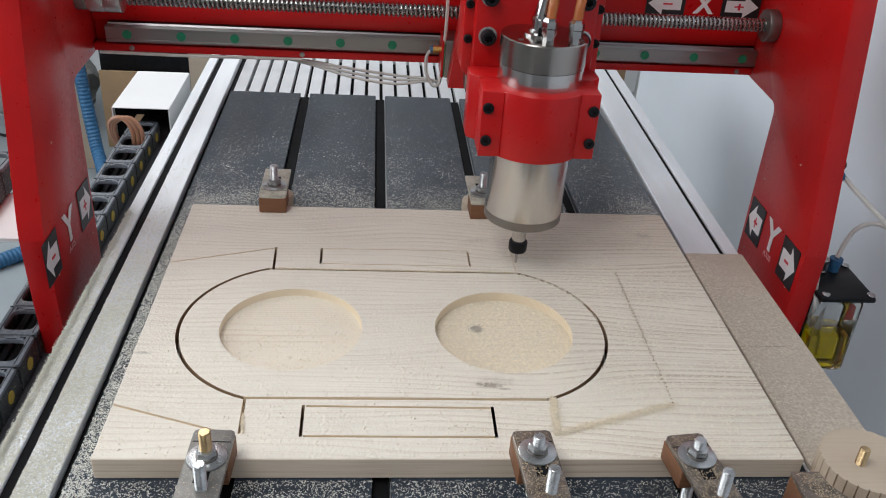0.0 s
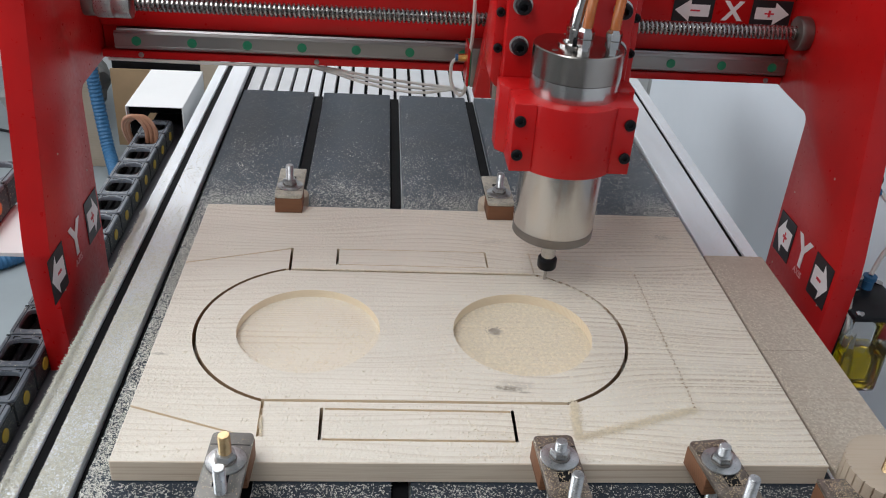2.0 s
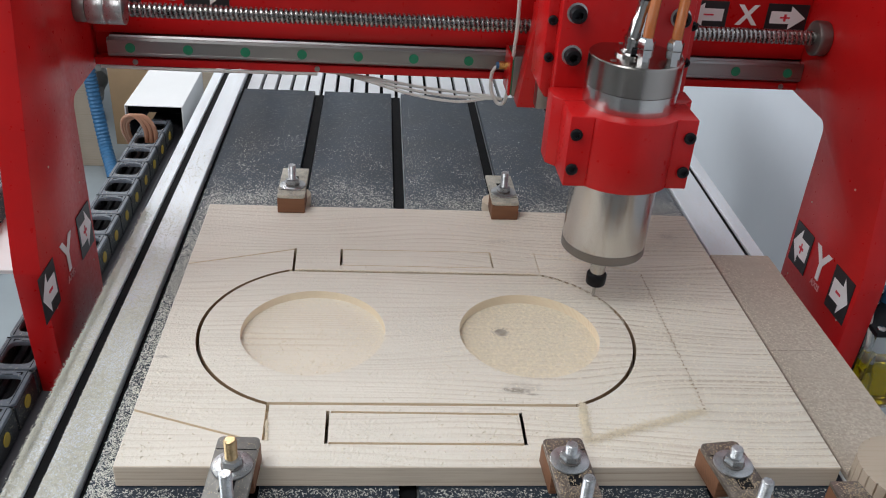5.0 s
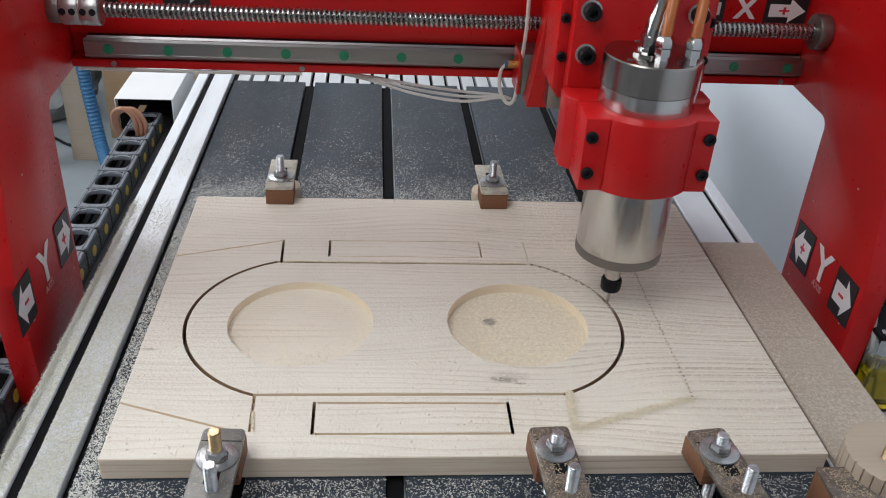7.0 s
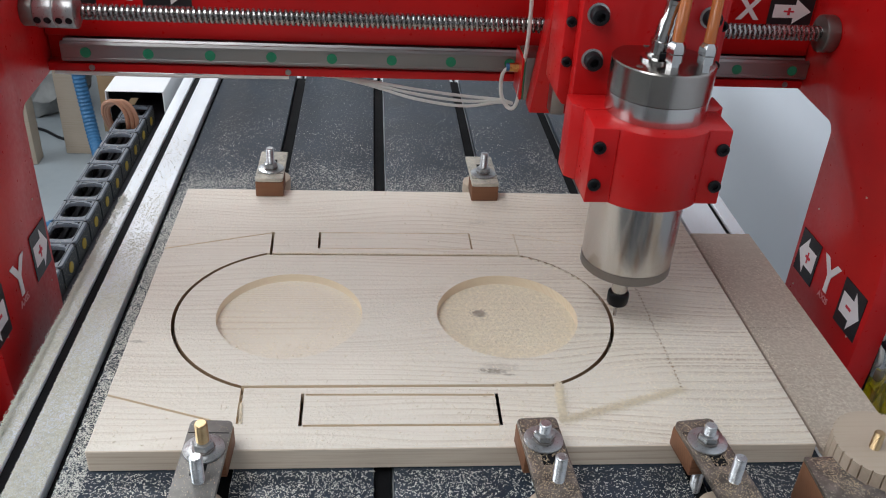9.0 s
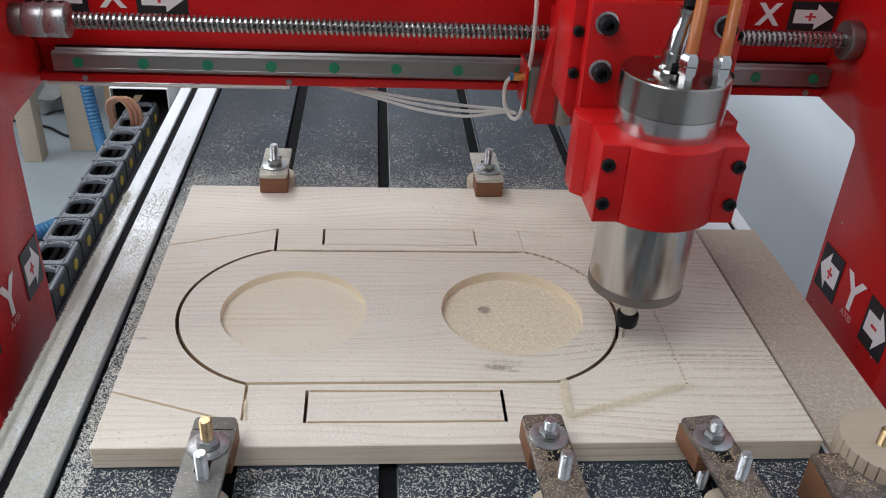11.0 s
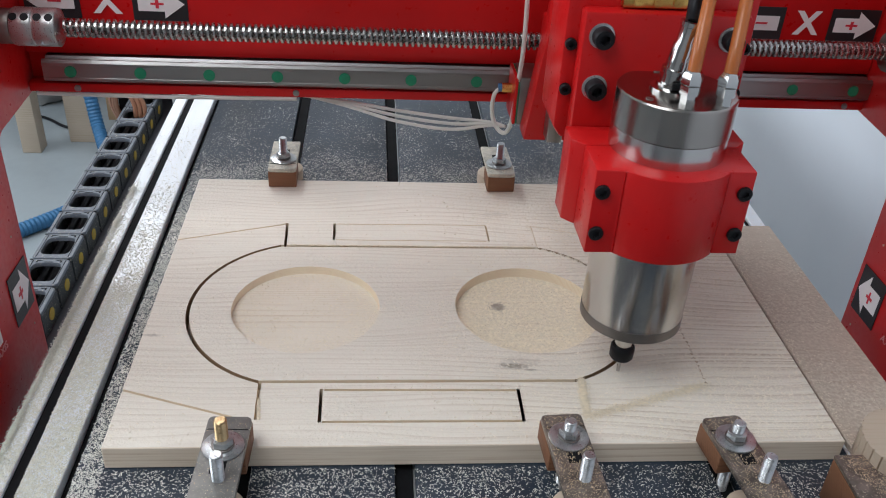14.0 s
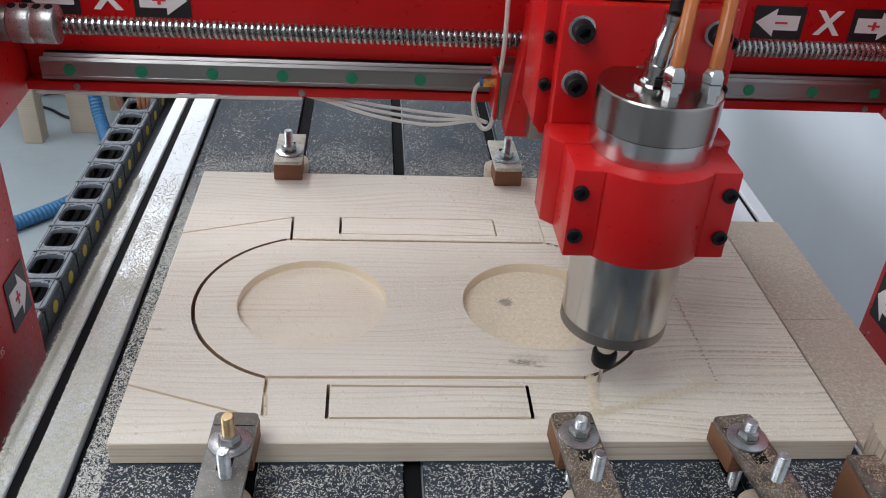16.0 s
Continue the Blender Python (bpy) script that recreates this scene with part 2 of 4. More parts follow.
OIL = see_through("yellow_oil", (0.85, 0.62, 0.01), 0.03, 0.9)
CLEAR = see_through("clear_bottle", (0.90, 0.91, 0.90), 0.03, 1.0)


# ---- mesh helpers ----
def box(x0, x1, y0, y1, z0, z1, bev=0.0, seg=2, bm=None):
    bm2 = bmesh.new()
    bmesh.ops.create_cube(bm2, size=1)
    for v in bm2.verts:
        v.co = Vector((x0 + (v.co.x + 0.5) * (x1 - x0), y0 + (v.co.y + 0.5) * (y1 - y0), z0 + (v.co.z + 0.5) * (z1 - z0)))
    if bev:
        bmesh.ops.bevel(bm2, geom=bm2.edges[:], offset=bev, segments=seg, affect="EDGES", profile=0.5)
    return join(bm, bm2)


def join(bm, bm2, m=None):
    if m is not None:
        bm2.transform(m)
    if bm is None:
        return bm2
    me = bpy.data.meshes.new("t")
    bm2.to_mesh(me)
    bm.from_mesh(me)
    bpy.data.meshes.remove(me)
    bm2.free()
    return bm


AX = {"z": Matrix.Identity(4), "x": Matrix.Rotation(radians(90), 4, "Y"), "y": Matrix.Rotation(radians(-90), 4, "X")}


def cyl(c, r, h, axis="z", seg=32, bev=0.0, r2=None, bm=None):
    """A cylinder from c along its axis by h."""
    b2 = bmesh.new()
    bmesh.ops.create_cone(b2, cap_ends=True, segments=seg, radius1=r, radius2=r if r2 is None else r2, depth=h)
    b2.transform(Matrix.Translation((0, 0, h / 2)))
    if bev:
        rim = [e for e in b2.edges if len(e.link_faces) == 2 and any(len(f.verts) > 4 for f in e.link_faces)]
        bmesh.ops.bevel(b2, geom=rim, offset=bev, segments=2, affect="EDGES", profile=0.5)
    return join(bm, b2, Matrix.Translation(c) @ AX[axis])


def prism(points, a0, a1, axis="x", bev=0.0, bm=None):
    """A polygon extruded along an axis; its points are the two other coordinates in order."""
    b2 = bmesh.new()

    def place(p, a):
        return {"x": (a, p[0], p[1]), "y": (p[0], a, p[1]), "z": (p[0], p[1], a)}[axis]

    lo = [b2.verts.new(place(p, a0)) for p in points]
    hi = [b2.verts.new(place(p, a1)) for p in points]
    n = len(points)
    b2.faces.new(lo)
    b2.faces.new(hi[::-1])
    for i in range(n):
        b2.faces.new((lo[i], hi[i], hi[(i + 1) % n], lo[(i + 1) % n]))
    bmesh.ops.recalc_face_normals(b2, faces=b2.faces)
    if bev:
        bmesh.ops.bevel(b2, geom=b2.edges[:], offset=bev, segments=2, affect="EDGES", profile=0.5)
    return join(bm, b2)


def lathe(c, profile, seg=48, bm=None):
    """(radius, z) pairs turned about the upright axis through c."""
    b2 = bmesh.new()
    rings = []
    for r, z in profile:
        rings.append([b2.verts.new((c[0] + r * math.cos(2 * math.pi * i / seg), c[1] + r * math.sin(2 * math.pi * i / seg), c[2] + z)) for i in range(seg)])
    for a, b in zip(rings, rings[1:]):
        for i in range(seg):
            b2.faces.new((a[i], a[(i + 1) % seg], b[(i + 1) % seg], b[i]))
    b2.faces.new(rings[0][::-1])
    b2.faces.new(rings[-1])
    bmesh.ops.recalc_face_normals(b2, faces=b2.faces)
    return join(bm, b2)


def smooth_path(points, n=8):
    pts = [Vector(p) for p in points]
    out = []
    for i in range(len(pts) - 1):
        p0, p1, p2, p3 = pts[max(i - 1, 0)], pts[i], pts[i + 1], pts[min(i + 2, len(pts) - 1)]
        for k in range(n):
            t = k / n
            out.append(0.5 * (2 * p1 + (p2 - p0) * t + (2 * p0 - 5 * p1 + 4 * p2 - p3) * t * t + (3 * p1 - p0 - 3 * p2 + p3) * t ** 3))
    return out + [pts[-1]]


def hose(points, r, seg=12, n=8, ribs=0.0, pitch=0.0, bm=None):
    """A round tube along a smooth path, ribbed if asked."""
    path = smooth_path(points, n)
    if ribs:
        fine = []
        for a, b in zip(path, path[1:]):
            k = max(1, round((b - a).length / pitch))
            fine += [a.lerp(b, i / k) for i in range(k)]
        path = fine + [path[-1]]
    b2 = bmesh.new()
    rings, up, side = [], Vector((0.13, 0.21, 0.97)).normalized(), None
    for i, p in enumerate(path):
        d = (path[min(i + 1, len(path) - 1)] - path[max(i - 1, 0)]).normalized()
        s = d.cross(up) if side is None else side - d * side.dot(d)
        if s.length < 0.1:
            s = d.cross(Vector((1, 0, 0)))
        s.normalize()
        side = s
        u = s.cross(d)
        rr = r + (ribs if i % 2 else 0)
        rings.append([b2.verts.new(p + rr * (s * math.cos(2 * math.pi * k / seg) + u * math.sin(2 * math.pi * k / seg))) for k in range(seg)])
    for a, b in zip(rings, rings[1:]):
        for k in range(seg):
            b2.faces.new((a[k], a[(k + 1) % seg], b[(k + 1) % seg], b[k]))
    b2.faces.new(rings[0][::-1])
    b2.faces.new(rings[-1])
    bmesh.ops.recalc_face_normals(b2, faces=b2.faces)
    return join(bm, b2)


def mesh_of(name, bm, material, angle=35):
    me = bpy.data.meshes.new(name)
    bm.to_mesh(me)
    bm.free()
    for p in me.polygons:
        p.use_smooth = True
    me.set_sharp_from_angle(angle=radians(angle))
    me.materials.append(material)
    return me


def part(name, bm, material, parent, label=""):
    ob = new(name, mesh_of(name, bm, material))
    ob.parent = parent
    return tagged(ob, label)


def again(name, me, parent, m):
    ob = new(name, me)
    ob.parent = parent
    ob.matrix_basis = m
    return ob


def thing(name, label, category, group="", kind="", at=(0, 0, 0)):
    ob = new(name)
    ob.location = at
    ob.empty_display_size = 0.02
    return tagged(ob, label, category, group, kind)


def solid(name, bm, material, label, category, group="", kind=""):
    return tagged(new(name, mesh_of(name, bm, material)), label, category, group, kind)


def hex_socket_bolt(c, r, h, axis_sign=-1, bm=None):
    """A cap screw head on a face that looks towards -y, with its hexagonal socket."""
    x, y, z = c
    seg = 24
    b2 = bmesh.new()
    rings = []
    for rr, yy, n in ((r, 0, seg), (r, -h * 0.85, seg), (r * 0.88, -h, seg), (r * 0.52, -h, seg), (r * 0.5, -h * 0.4, seg)):
        ring = []
        for i in range(n):
            a = 2 * math.pi * i / n
            k = rr
            if rr < r * 0.6:
                k = rr / math.cos(((a + math.pi / 6) % (math.pi / 3)) - math.pi / 6) * 0.92
            ring.append(b2.verts.new((x + k * math.cos(a), y + yy, z + k * math.sin(a))))
        rings.append(ring)
    for a, b in zip(rings, rings[1:]):
        for i in range(seg):
            b2.faces.new((a[i], a[(i + 1) % seg], b[(i + 1) % seg], b[i]))
    b2.faces.new(rings[0])
    b2.faces.new(rings[-1])
    bmesh.ops.recalc_face_normals(b2, faces=b2.faces)
    return join(bm, b2)


# ---- room ----
def build_room():
    s = "structure"
    solid("floor", box(-2.6, 1.6, -2.4, 3.2, FLOOR - 0.1, FLOOR), FLOOR_MAT, "pale grey-blue painted workshop floor", "floor", kind=s)
    # ceiling, south and west walls are unseen and kept dark to limit bounce
    solid("ceiling", box(-2.6, 1.6, -2.4, 3.2, 1.80, 1.9), DIM_WALL, "unseen ceiling, darkened to cut bounced light", "ceiling", kind=s)
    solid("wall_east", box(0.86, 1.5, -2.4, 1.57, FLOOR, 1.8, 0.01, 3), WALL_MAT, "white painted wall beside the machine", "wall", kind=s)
    solid("wall_recess", box(1.5, 1.6, 1.50, 3.2, FLOOR, 1.8), DIM_WALL, "grey wall of the recess", "wall", kind=s)
    solid("grey_post", box(1.005, 1.06, 1.98, 2.04, FLOOR, 1.8, 0.004), BAR_GREY, "grey painted steel post behind the machine", "post")
    solid("leaning_board", box(0.80, 0.975, 2.06, 2.085, FLOOR, 0.3, 0.002), CARDBOARD, "brown wooden panel leaning in the recess", "panel")
    solid("wall_north", box(-2.6, 1.5, 3.1, 3.2, FLOOR, 1.8), BRIGHT_WALL, "white back wall kept bright for reflections on rails and panels", "wall", kind=s)
    solid("wall_south", box(-2.6, 0.86, -2.4, -2.3, FLOOR, 1.8), DIM_WALL, "unseen wall, darkened to cut bounced light", "wall", kind=s)
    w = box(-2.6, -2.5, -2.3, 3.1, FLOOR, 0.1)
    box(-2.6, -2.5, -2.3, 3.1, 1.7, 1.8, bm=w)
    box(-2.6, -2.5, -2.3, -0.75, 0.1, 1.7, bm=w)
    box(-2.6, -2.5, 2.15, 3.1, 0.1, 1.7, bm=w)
    solid("wall_west", w, DIM_WALL, "unseen wall with a window opening, darkened to cut bounced light", "wall", kind=s)
    # housings for the two added lamps, out of view
    for y, x, w2 in ((-0.72, -0.60, 0.57), (2.1, -0.6, 0.17)):
        t = thing("unseen_ceiling_light", "white housing of an unseen, added ceiling lamp", "lamp", "ceiling lights")
        part("housing", box(x - w2, x + w2, y - 0.77, y + 0.77, 1.77, 1.80, 0.004), WHITE, t)


# ---- machine bed ----
def build_bed():
    bed = thing("machine_bed", "aluminium slotted machine bed with black panels, dusted with sawdust", "machine bed")
    top = BED + 0.002
    for xa, xb, xc, xd in ((-0.0772, -0.0622, -0.0530, -0.0262), (0.5600, 0.6015, 0.6075, 0.6235)):
        b = box(xa, xb, -0.42, 1.06, -0.075, top, 0.0008, 1)
        box(xc, xd, -0.42, 1.06, -0.075, top, 0.0008, 1, bm=b)
        box(xb - 0.0005, xc + 0.0005, -0.42, 1.06, -0.075, top - 0.016, bm=b)
        if xa > 0:
            for v in b.verts:
                v.co.x += (v.co.y - 0.36) * 0.018
        rail = part("side_rail", b, ALU, bed, "bare aluminium slotted side rail covered with dust")
        # dark strip fills the slot to stand for the shade deep inside it
        b = box(xb + 0.0002, xc - 0.0002, -0.42, 1.06, top - 0.0158, top - 0.0034)
        if xa > 0:
            for v in b.verts:
                v.co.x += (v.co.y - 0.36) * 0.018
        part("slot_shade_strip", b, DARK, rail, "dark strip for the shade in the slot")
    # dark strips standing for shade: below the slats and beside the left rail
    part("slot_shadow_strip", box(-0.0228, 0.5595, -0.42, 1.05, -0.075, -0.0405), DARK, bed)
    part("edge_shade_strip", box(-0.0258, -0.0204, -0.42, 1.05, -0.0400, -0.0272), DARK, bed, "dark strip for the shade beside the side rail")
    x = -0.0200
    slat = mesh_of("table_slat", box(0, 0.0185, -0.42, 1.05, -0.04, -0.0285, 0.0006, 1), ALU_CLEAN)
    while x < 0.546:
        again("table_slat", slat, bed, pose(x, 0, 0))
        x += 0.0237
    for i in range(5):
        x0 = -0.0150 + i * 0.1178
        part("bed_panel", box(x0 - (0.0048 if i == 0 else 0), x0 + 0.1030, -0.42, 0.831, -0.0282, BED, 0.0012, 2), PANEL, bed, "black bed panel speckled with wood chips")
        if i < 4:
            # shade between two panels as a dark strip hiding the bright slats
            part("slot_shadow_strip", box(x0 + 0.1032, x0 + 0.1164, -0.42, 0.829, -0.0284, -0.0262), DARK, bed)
    stand = thing("machine_stand", "dark steel stand under the machine bed", "stand")
    for x in (-0.06, 0.57):
        for y in (-0.36, 0.98):
            part("leg", box(x - 0.03, x + 0.03, y - 0.03, y + 0.03, FLOOR, -0.125, 0.003), BAR, stand)
        part("beam", box(x - 0.03, x + 0.03, -0.40, 1.04, -0.125, -0.0755, 0.003), BAR, stand)


# ---- gantry ----
GX0, GX1 = -0.1185, 0.6605      # inner faces of the side plates


def arrow_label(parent, plane, to, h, sign, flat):
    """A black square with a white arrow and a red sign. to(u, v, d) places label coordinates."""

    def slab(points, d0, d1, material, name):
        b = bmesh.new()
        lo = [b.verts.new(to(u, v, d0)) for u, v in points]
        hi = [b.verts.new(to(u, v, d1)) for u, v in points]
        b.faces.new(lo)
        b.faces.new(hi)
        for i in range(len(points)):
            j = (i + 1) % len(points)
            b.faces.new((lo[i], lo[j], hi[j], hi[i]))
        bmesh.ops.recalc_face_normals(b, faces=b.faces)
        part(name, b, material, parent)

    w = flat
    slab([(-w, -h), (w, -h), (w, h), (-w, h)], 0.0, 0.0006, INK, "label_square")
    k = -1 if sign == "-" else 1
    arrow = [(k * 0.9 * w, 0), (k * 0.15 * w, 0.85 * h), (k * 0.15 * w, 0.45 * h), (-k * 0.8 * w, 0.45 * h), (-k * 0.8 * w, -0.45 * h), (k * 0.15 * w, -0.45 * h), (k * 0.15 * w, -0.85 * h)]
    slab(arrow, 0.0006, 0.0009, PAPER, "label_arrow")
    slab([(-0.24 * w - k * 0.1 * w, -0.06 * h), (0.24 * w - k * 0.1 * w, -0.06 * h), (0.24 * w - k * 0.1 * w, 0.06 * h), (-0.24 * w - k * 0.1 * w, 0.06 * h)], 0.0009, 0.0012, LABEL_RED, "label_sign")
    if sign == "+":
        slab([(-0.06 * w - k * 0.1 * w, -0.26 * h), (0.06 * w - k * 0.1 * w, -0.26 * h), (0.06 * w - k * 0.1 * w, 0.26 * h), (-0.06 * w - k * 0.1 * w, 0.26 * h)], 0.0012, 0.0014, LABEL_RED, "label_sign")


def letters(text, m, size, material, parent, name, thick=0.0003, bold=0.022):
    cu = bpy.data.curves.new("letter", "FONT")
    cu.body, cu.size, cu.extrude, cu.align_x, cu.align_y = text, size, thick, "CENTER", "CENTER"
    cu.offset = size * bold
    tmp = bpy.data.objects.new("letter", cu)
    scene.collection.objects.link(tmp)
    me = bpy.data.meshes.new_from_object(tmp.evaluated_get(bpy.context.evaluated_depsgraph_get()))
    bpy.data.objects.remove(tmp)
    bpy.data.curves.remove(cu)
    me.name = name
    me.transform(m)
    me.materials.clear()
    me.materials.append(material)
    ob = new(name, me)
    ob.parent = parent
    return ob


def side_plate_outline():
    pts = [(0.345, 0.34), (0.328, 0.262), (0.283, 0.040), (0.280, 0.020), (0.283, -0.060), (0.290, -0.150), (0.431, -0.150)]
    for i in range(7):
        a = i / 6 * math.pi / 2
        pts.append((0.432 + 0.012 * (1 - math.cos(a)), 0.122 + 0.012 * math.sin(a)))
    pts += [(0.524, 0.1375), (0.62, 0.1375), (0.62, 0.34)]
    return pts


def build_gantry():
    g = thing("gantry", "red painted machine gantry with linear rail and ball screw", "gantry")
    for x0, x1, inner, sgn in ((GX0 - 0.025, GX0, GX0, 1), (GX1, GX1 + 0.025, GX1, -1)):
        plate = part("side_plate", prism(side_plate_outline(), x0, x1, "x", 0.0014), RED, g, "red painted steel side plate with axis label")

        def to_y(cy, cz, inner=inner, sgn=sgn):
            def to(u, v, d):
                return (inner + sgn * (0.0002 + d), cy + u, cz + v)
            return to
        zc = -0.004
        arrow_label(plate, "x", to_y(0.4035, zc + (0.002 if sgn > 0 else 0)), 0.0245, "+", 0.0205)
        arrow_label(plate, "x", to_y(0.3080 - (0.018 if sgn > 0 else 0), zc), 0.0245, "-", 0.0205)
        cy = 0.3560 if sgn < 0 else 0.3470
        m = Matrix.Translation((inner + sgn * 0.0008, cy, zc + 0.004)) @ Matrix.Rotation(sgn * radians(90), 4, "Z") @ Matrix.Rotation(radians(90), 4, "X")
        letters("Y", m, 0.050, PAPER, plate, "label_letter")
        m2 = Matrix.Translation((inner + sgn * 0.0008, cy, zc - 0.019)) @ Matrix.Rotation(sgn * radians(90), 4, "Z") @ Matrix.Rotation(radians(90), 4, "X")
        letters("AXIS", m2, 0.010, LABEL_PINK, plate, "label_text", bold=0.0)
        for y, z in ((0.34, 0.10), (0.41, 0.05), (0.415, -0.045), (0.30, -0.03)):
            part("paint_chip", cyl((inner if sgn > 0 else inner - 0.0006, y, z), 0.0011, 0.0006, "x", 10), PALE, plate)
    beam = part("beam", box(GX0 + 0.0005, GX1 - 0.0005, 0.5262, 0.605, 0.1395, 0.335, 0.001), RED, g, "red painted cross beam")
    part("beam_lip", box(GX0 + 0.001, GX1 - 0.001, 0.5105, 0.5258, 0.1410, 0.1495, 0.001), RED, g)
    part("beam_step", box(GX0 + 0.001, GX1 - 0.001, 0.519, 0.5258, 0.1745, 0.196, 0.001), RED, g)
    # linear rail, waisted, with green caps in its bolt holes
    zc = 0.162
    half = [(0.5260, 0.0100), (0.5190, 0.0100), (0.5165, 0.0068), (0.5130, 0.0068), (0.5105, 0.0100), (0.5088, 0.0100), (0.5062, 0.0078), (0.5062, 0.0058), (0.5066, 0.0054)]
    prof = [(y, zc + d) for y, d in half] + [(y, zc - d) for y, d in half[::-1]]
    rail = part("linear_rail", prism(prof, -0.1015, 0.6595, "x"), RAIL, g, "ground steel linear rail with green hole caps")
    for i in range(13):
        part("rail_cap", cyl((-0.0777 + 0.06 * i, 0.5058, zc), 0.0052, 0.002, "y", 20), GREEN, rail, "green plastic hole cap")
    for x in (-0.075, 0.118, 0.42, 0.64):
        part("lip_screw", lathe_y((x, 0.5103, 0.1455), 0.0030, 0.0014), RAIL, g)
    part("oil_line", hose([(-0.112, 0.5125, 0.1388), (-0.02, 0.5120, 0.1382), (0.06, 0.5122, 0.1386), (0.118, 0.5120, 0.1392)], 0.0019, 8), NYLON, g, "white nylon oil line")
    # ball screw in bearings
    cy, cz = 0.480, 0.2105
    build_screw(g, cy, cz)
    b = cyl((0.646, cy, cz), 0.0185, GX1 - 0.646, "x", 40, 0.002)
    part("screw_bearing", b, STEEL_DARK, g, "round steel bearing housing")
    b = cyl((GX0, cy, cz), 0.0145, 0.012, "x", 40, 0.001)
    part("screw_bearing", b, STEEL_DARK, g)
    # axis labels on the beam
    for x0 in (0.5425, -0.0895):
        def to_x(cx0):
            return lambda u, v, d: (cx0 + u, 0.5260 - d, 0.2190 + v)
        arrow_label(beam, "y", to_x(x0), 0.0150, "-", 0.0235)
        arrow_label(beam, "y", to_x(x0 + 0.0915), 0.0150, "+", 0.0235)
        letters("X", Matrix.Translation((x0 + 0.0465, 0.5255, 0.2190)) @ Matrix.Rotation(radians(90), 4, "X"), 0.030, PAPER, beam, "label_letter", bold=0.03)
    return g


def lathe_y(c, r, h):
    b = cyl((c[0], c[1] - h, c[2]), r, h, "y", 16, 0.0003)
    return cyl((c[0], c[1] - h - 0.0002, c[2]), r * 0.45, 0.001, "y", 6, bm=b)


PITCH = 0.005


def build_screw(g, cy, cz):
    """The screw turns about its own axis: origin on the axis, thread along x."""
    bm = bmesh.new()
    x0, x1, r = -0.066, 0.650, 0.0078
    seg, per = 16, 8
    n = int((x1 - x0) / PITCH * per)
    rings = []
    for i in range(n + 1):
        x = x0 + (x1 - x0) * i / n
        ring = []
        for k in range(seg):
            a = 2 * math.pi * k / seg
            ph = (x / PITCH - k / seg) % 1.0
            depth = 0.0031 * math.sin(math.pi * ph / 0.5) if ph < 0.5 else 0.0
            ring.append(bm.verts.new((x, (r - depth) * math.cos(a), (r - depth) * math.sin(a))))
        rings.append(ring)
    for a, b in zip(rings, rings[1:]):
        for k in range(seg):
            bm.faces.new((a[k], b[k], b[(k + 1) % seg], a[(k + 1) % seg]))
    bmesh.ops.recalc_face_normals(bm, faces=bm.faces)
    s = part("ball_screw", bm, SCREW, g, "bright steel ball screw with spiral thread")
    s.location = (0, cy, cz)
    c = cyl((-0.1060, 0, 0), 0.0158, 0.0175, "x", 40, 0.0012)
    cyl((-0.0875, 0, 0), 0.0158, 0.0175, "x", 40, 0.0012, bm=c)
    cyl((-0.0890, 0, 0), 0.0150, 0.003, "x", 40, bm=c)
    cp = part("shaft_coupling", c, COUPLING_ALU, s, "aluminium shaft coupling with clamp screws")
    for x in (-0.098, -0.079):
        for a in (0, 180):
            for dx in (-0.0045, 0.0045):
                bolt = cyl((0, 0, 0), 0.0033, 0.0012, "z", 14)
                bolt.transform(Matrix.Rotation(radians(a), 4, "X") @ Matrix.Translation((x + dx, 0, 0.0149)))
                part("coupling_screw", bolt, BLACK_OX, s)
    return s


# ---- spindle carriage ----
SX, SY = 0.3545, 0.2925


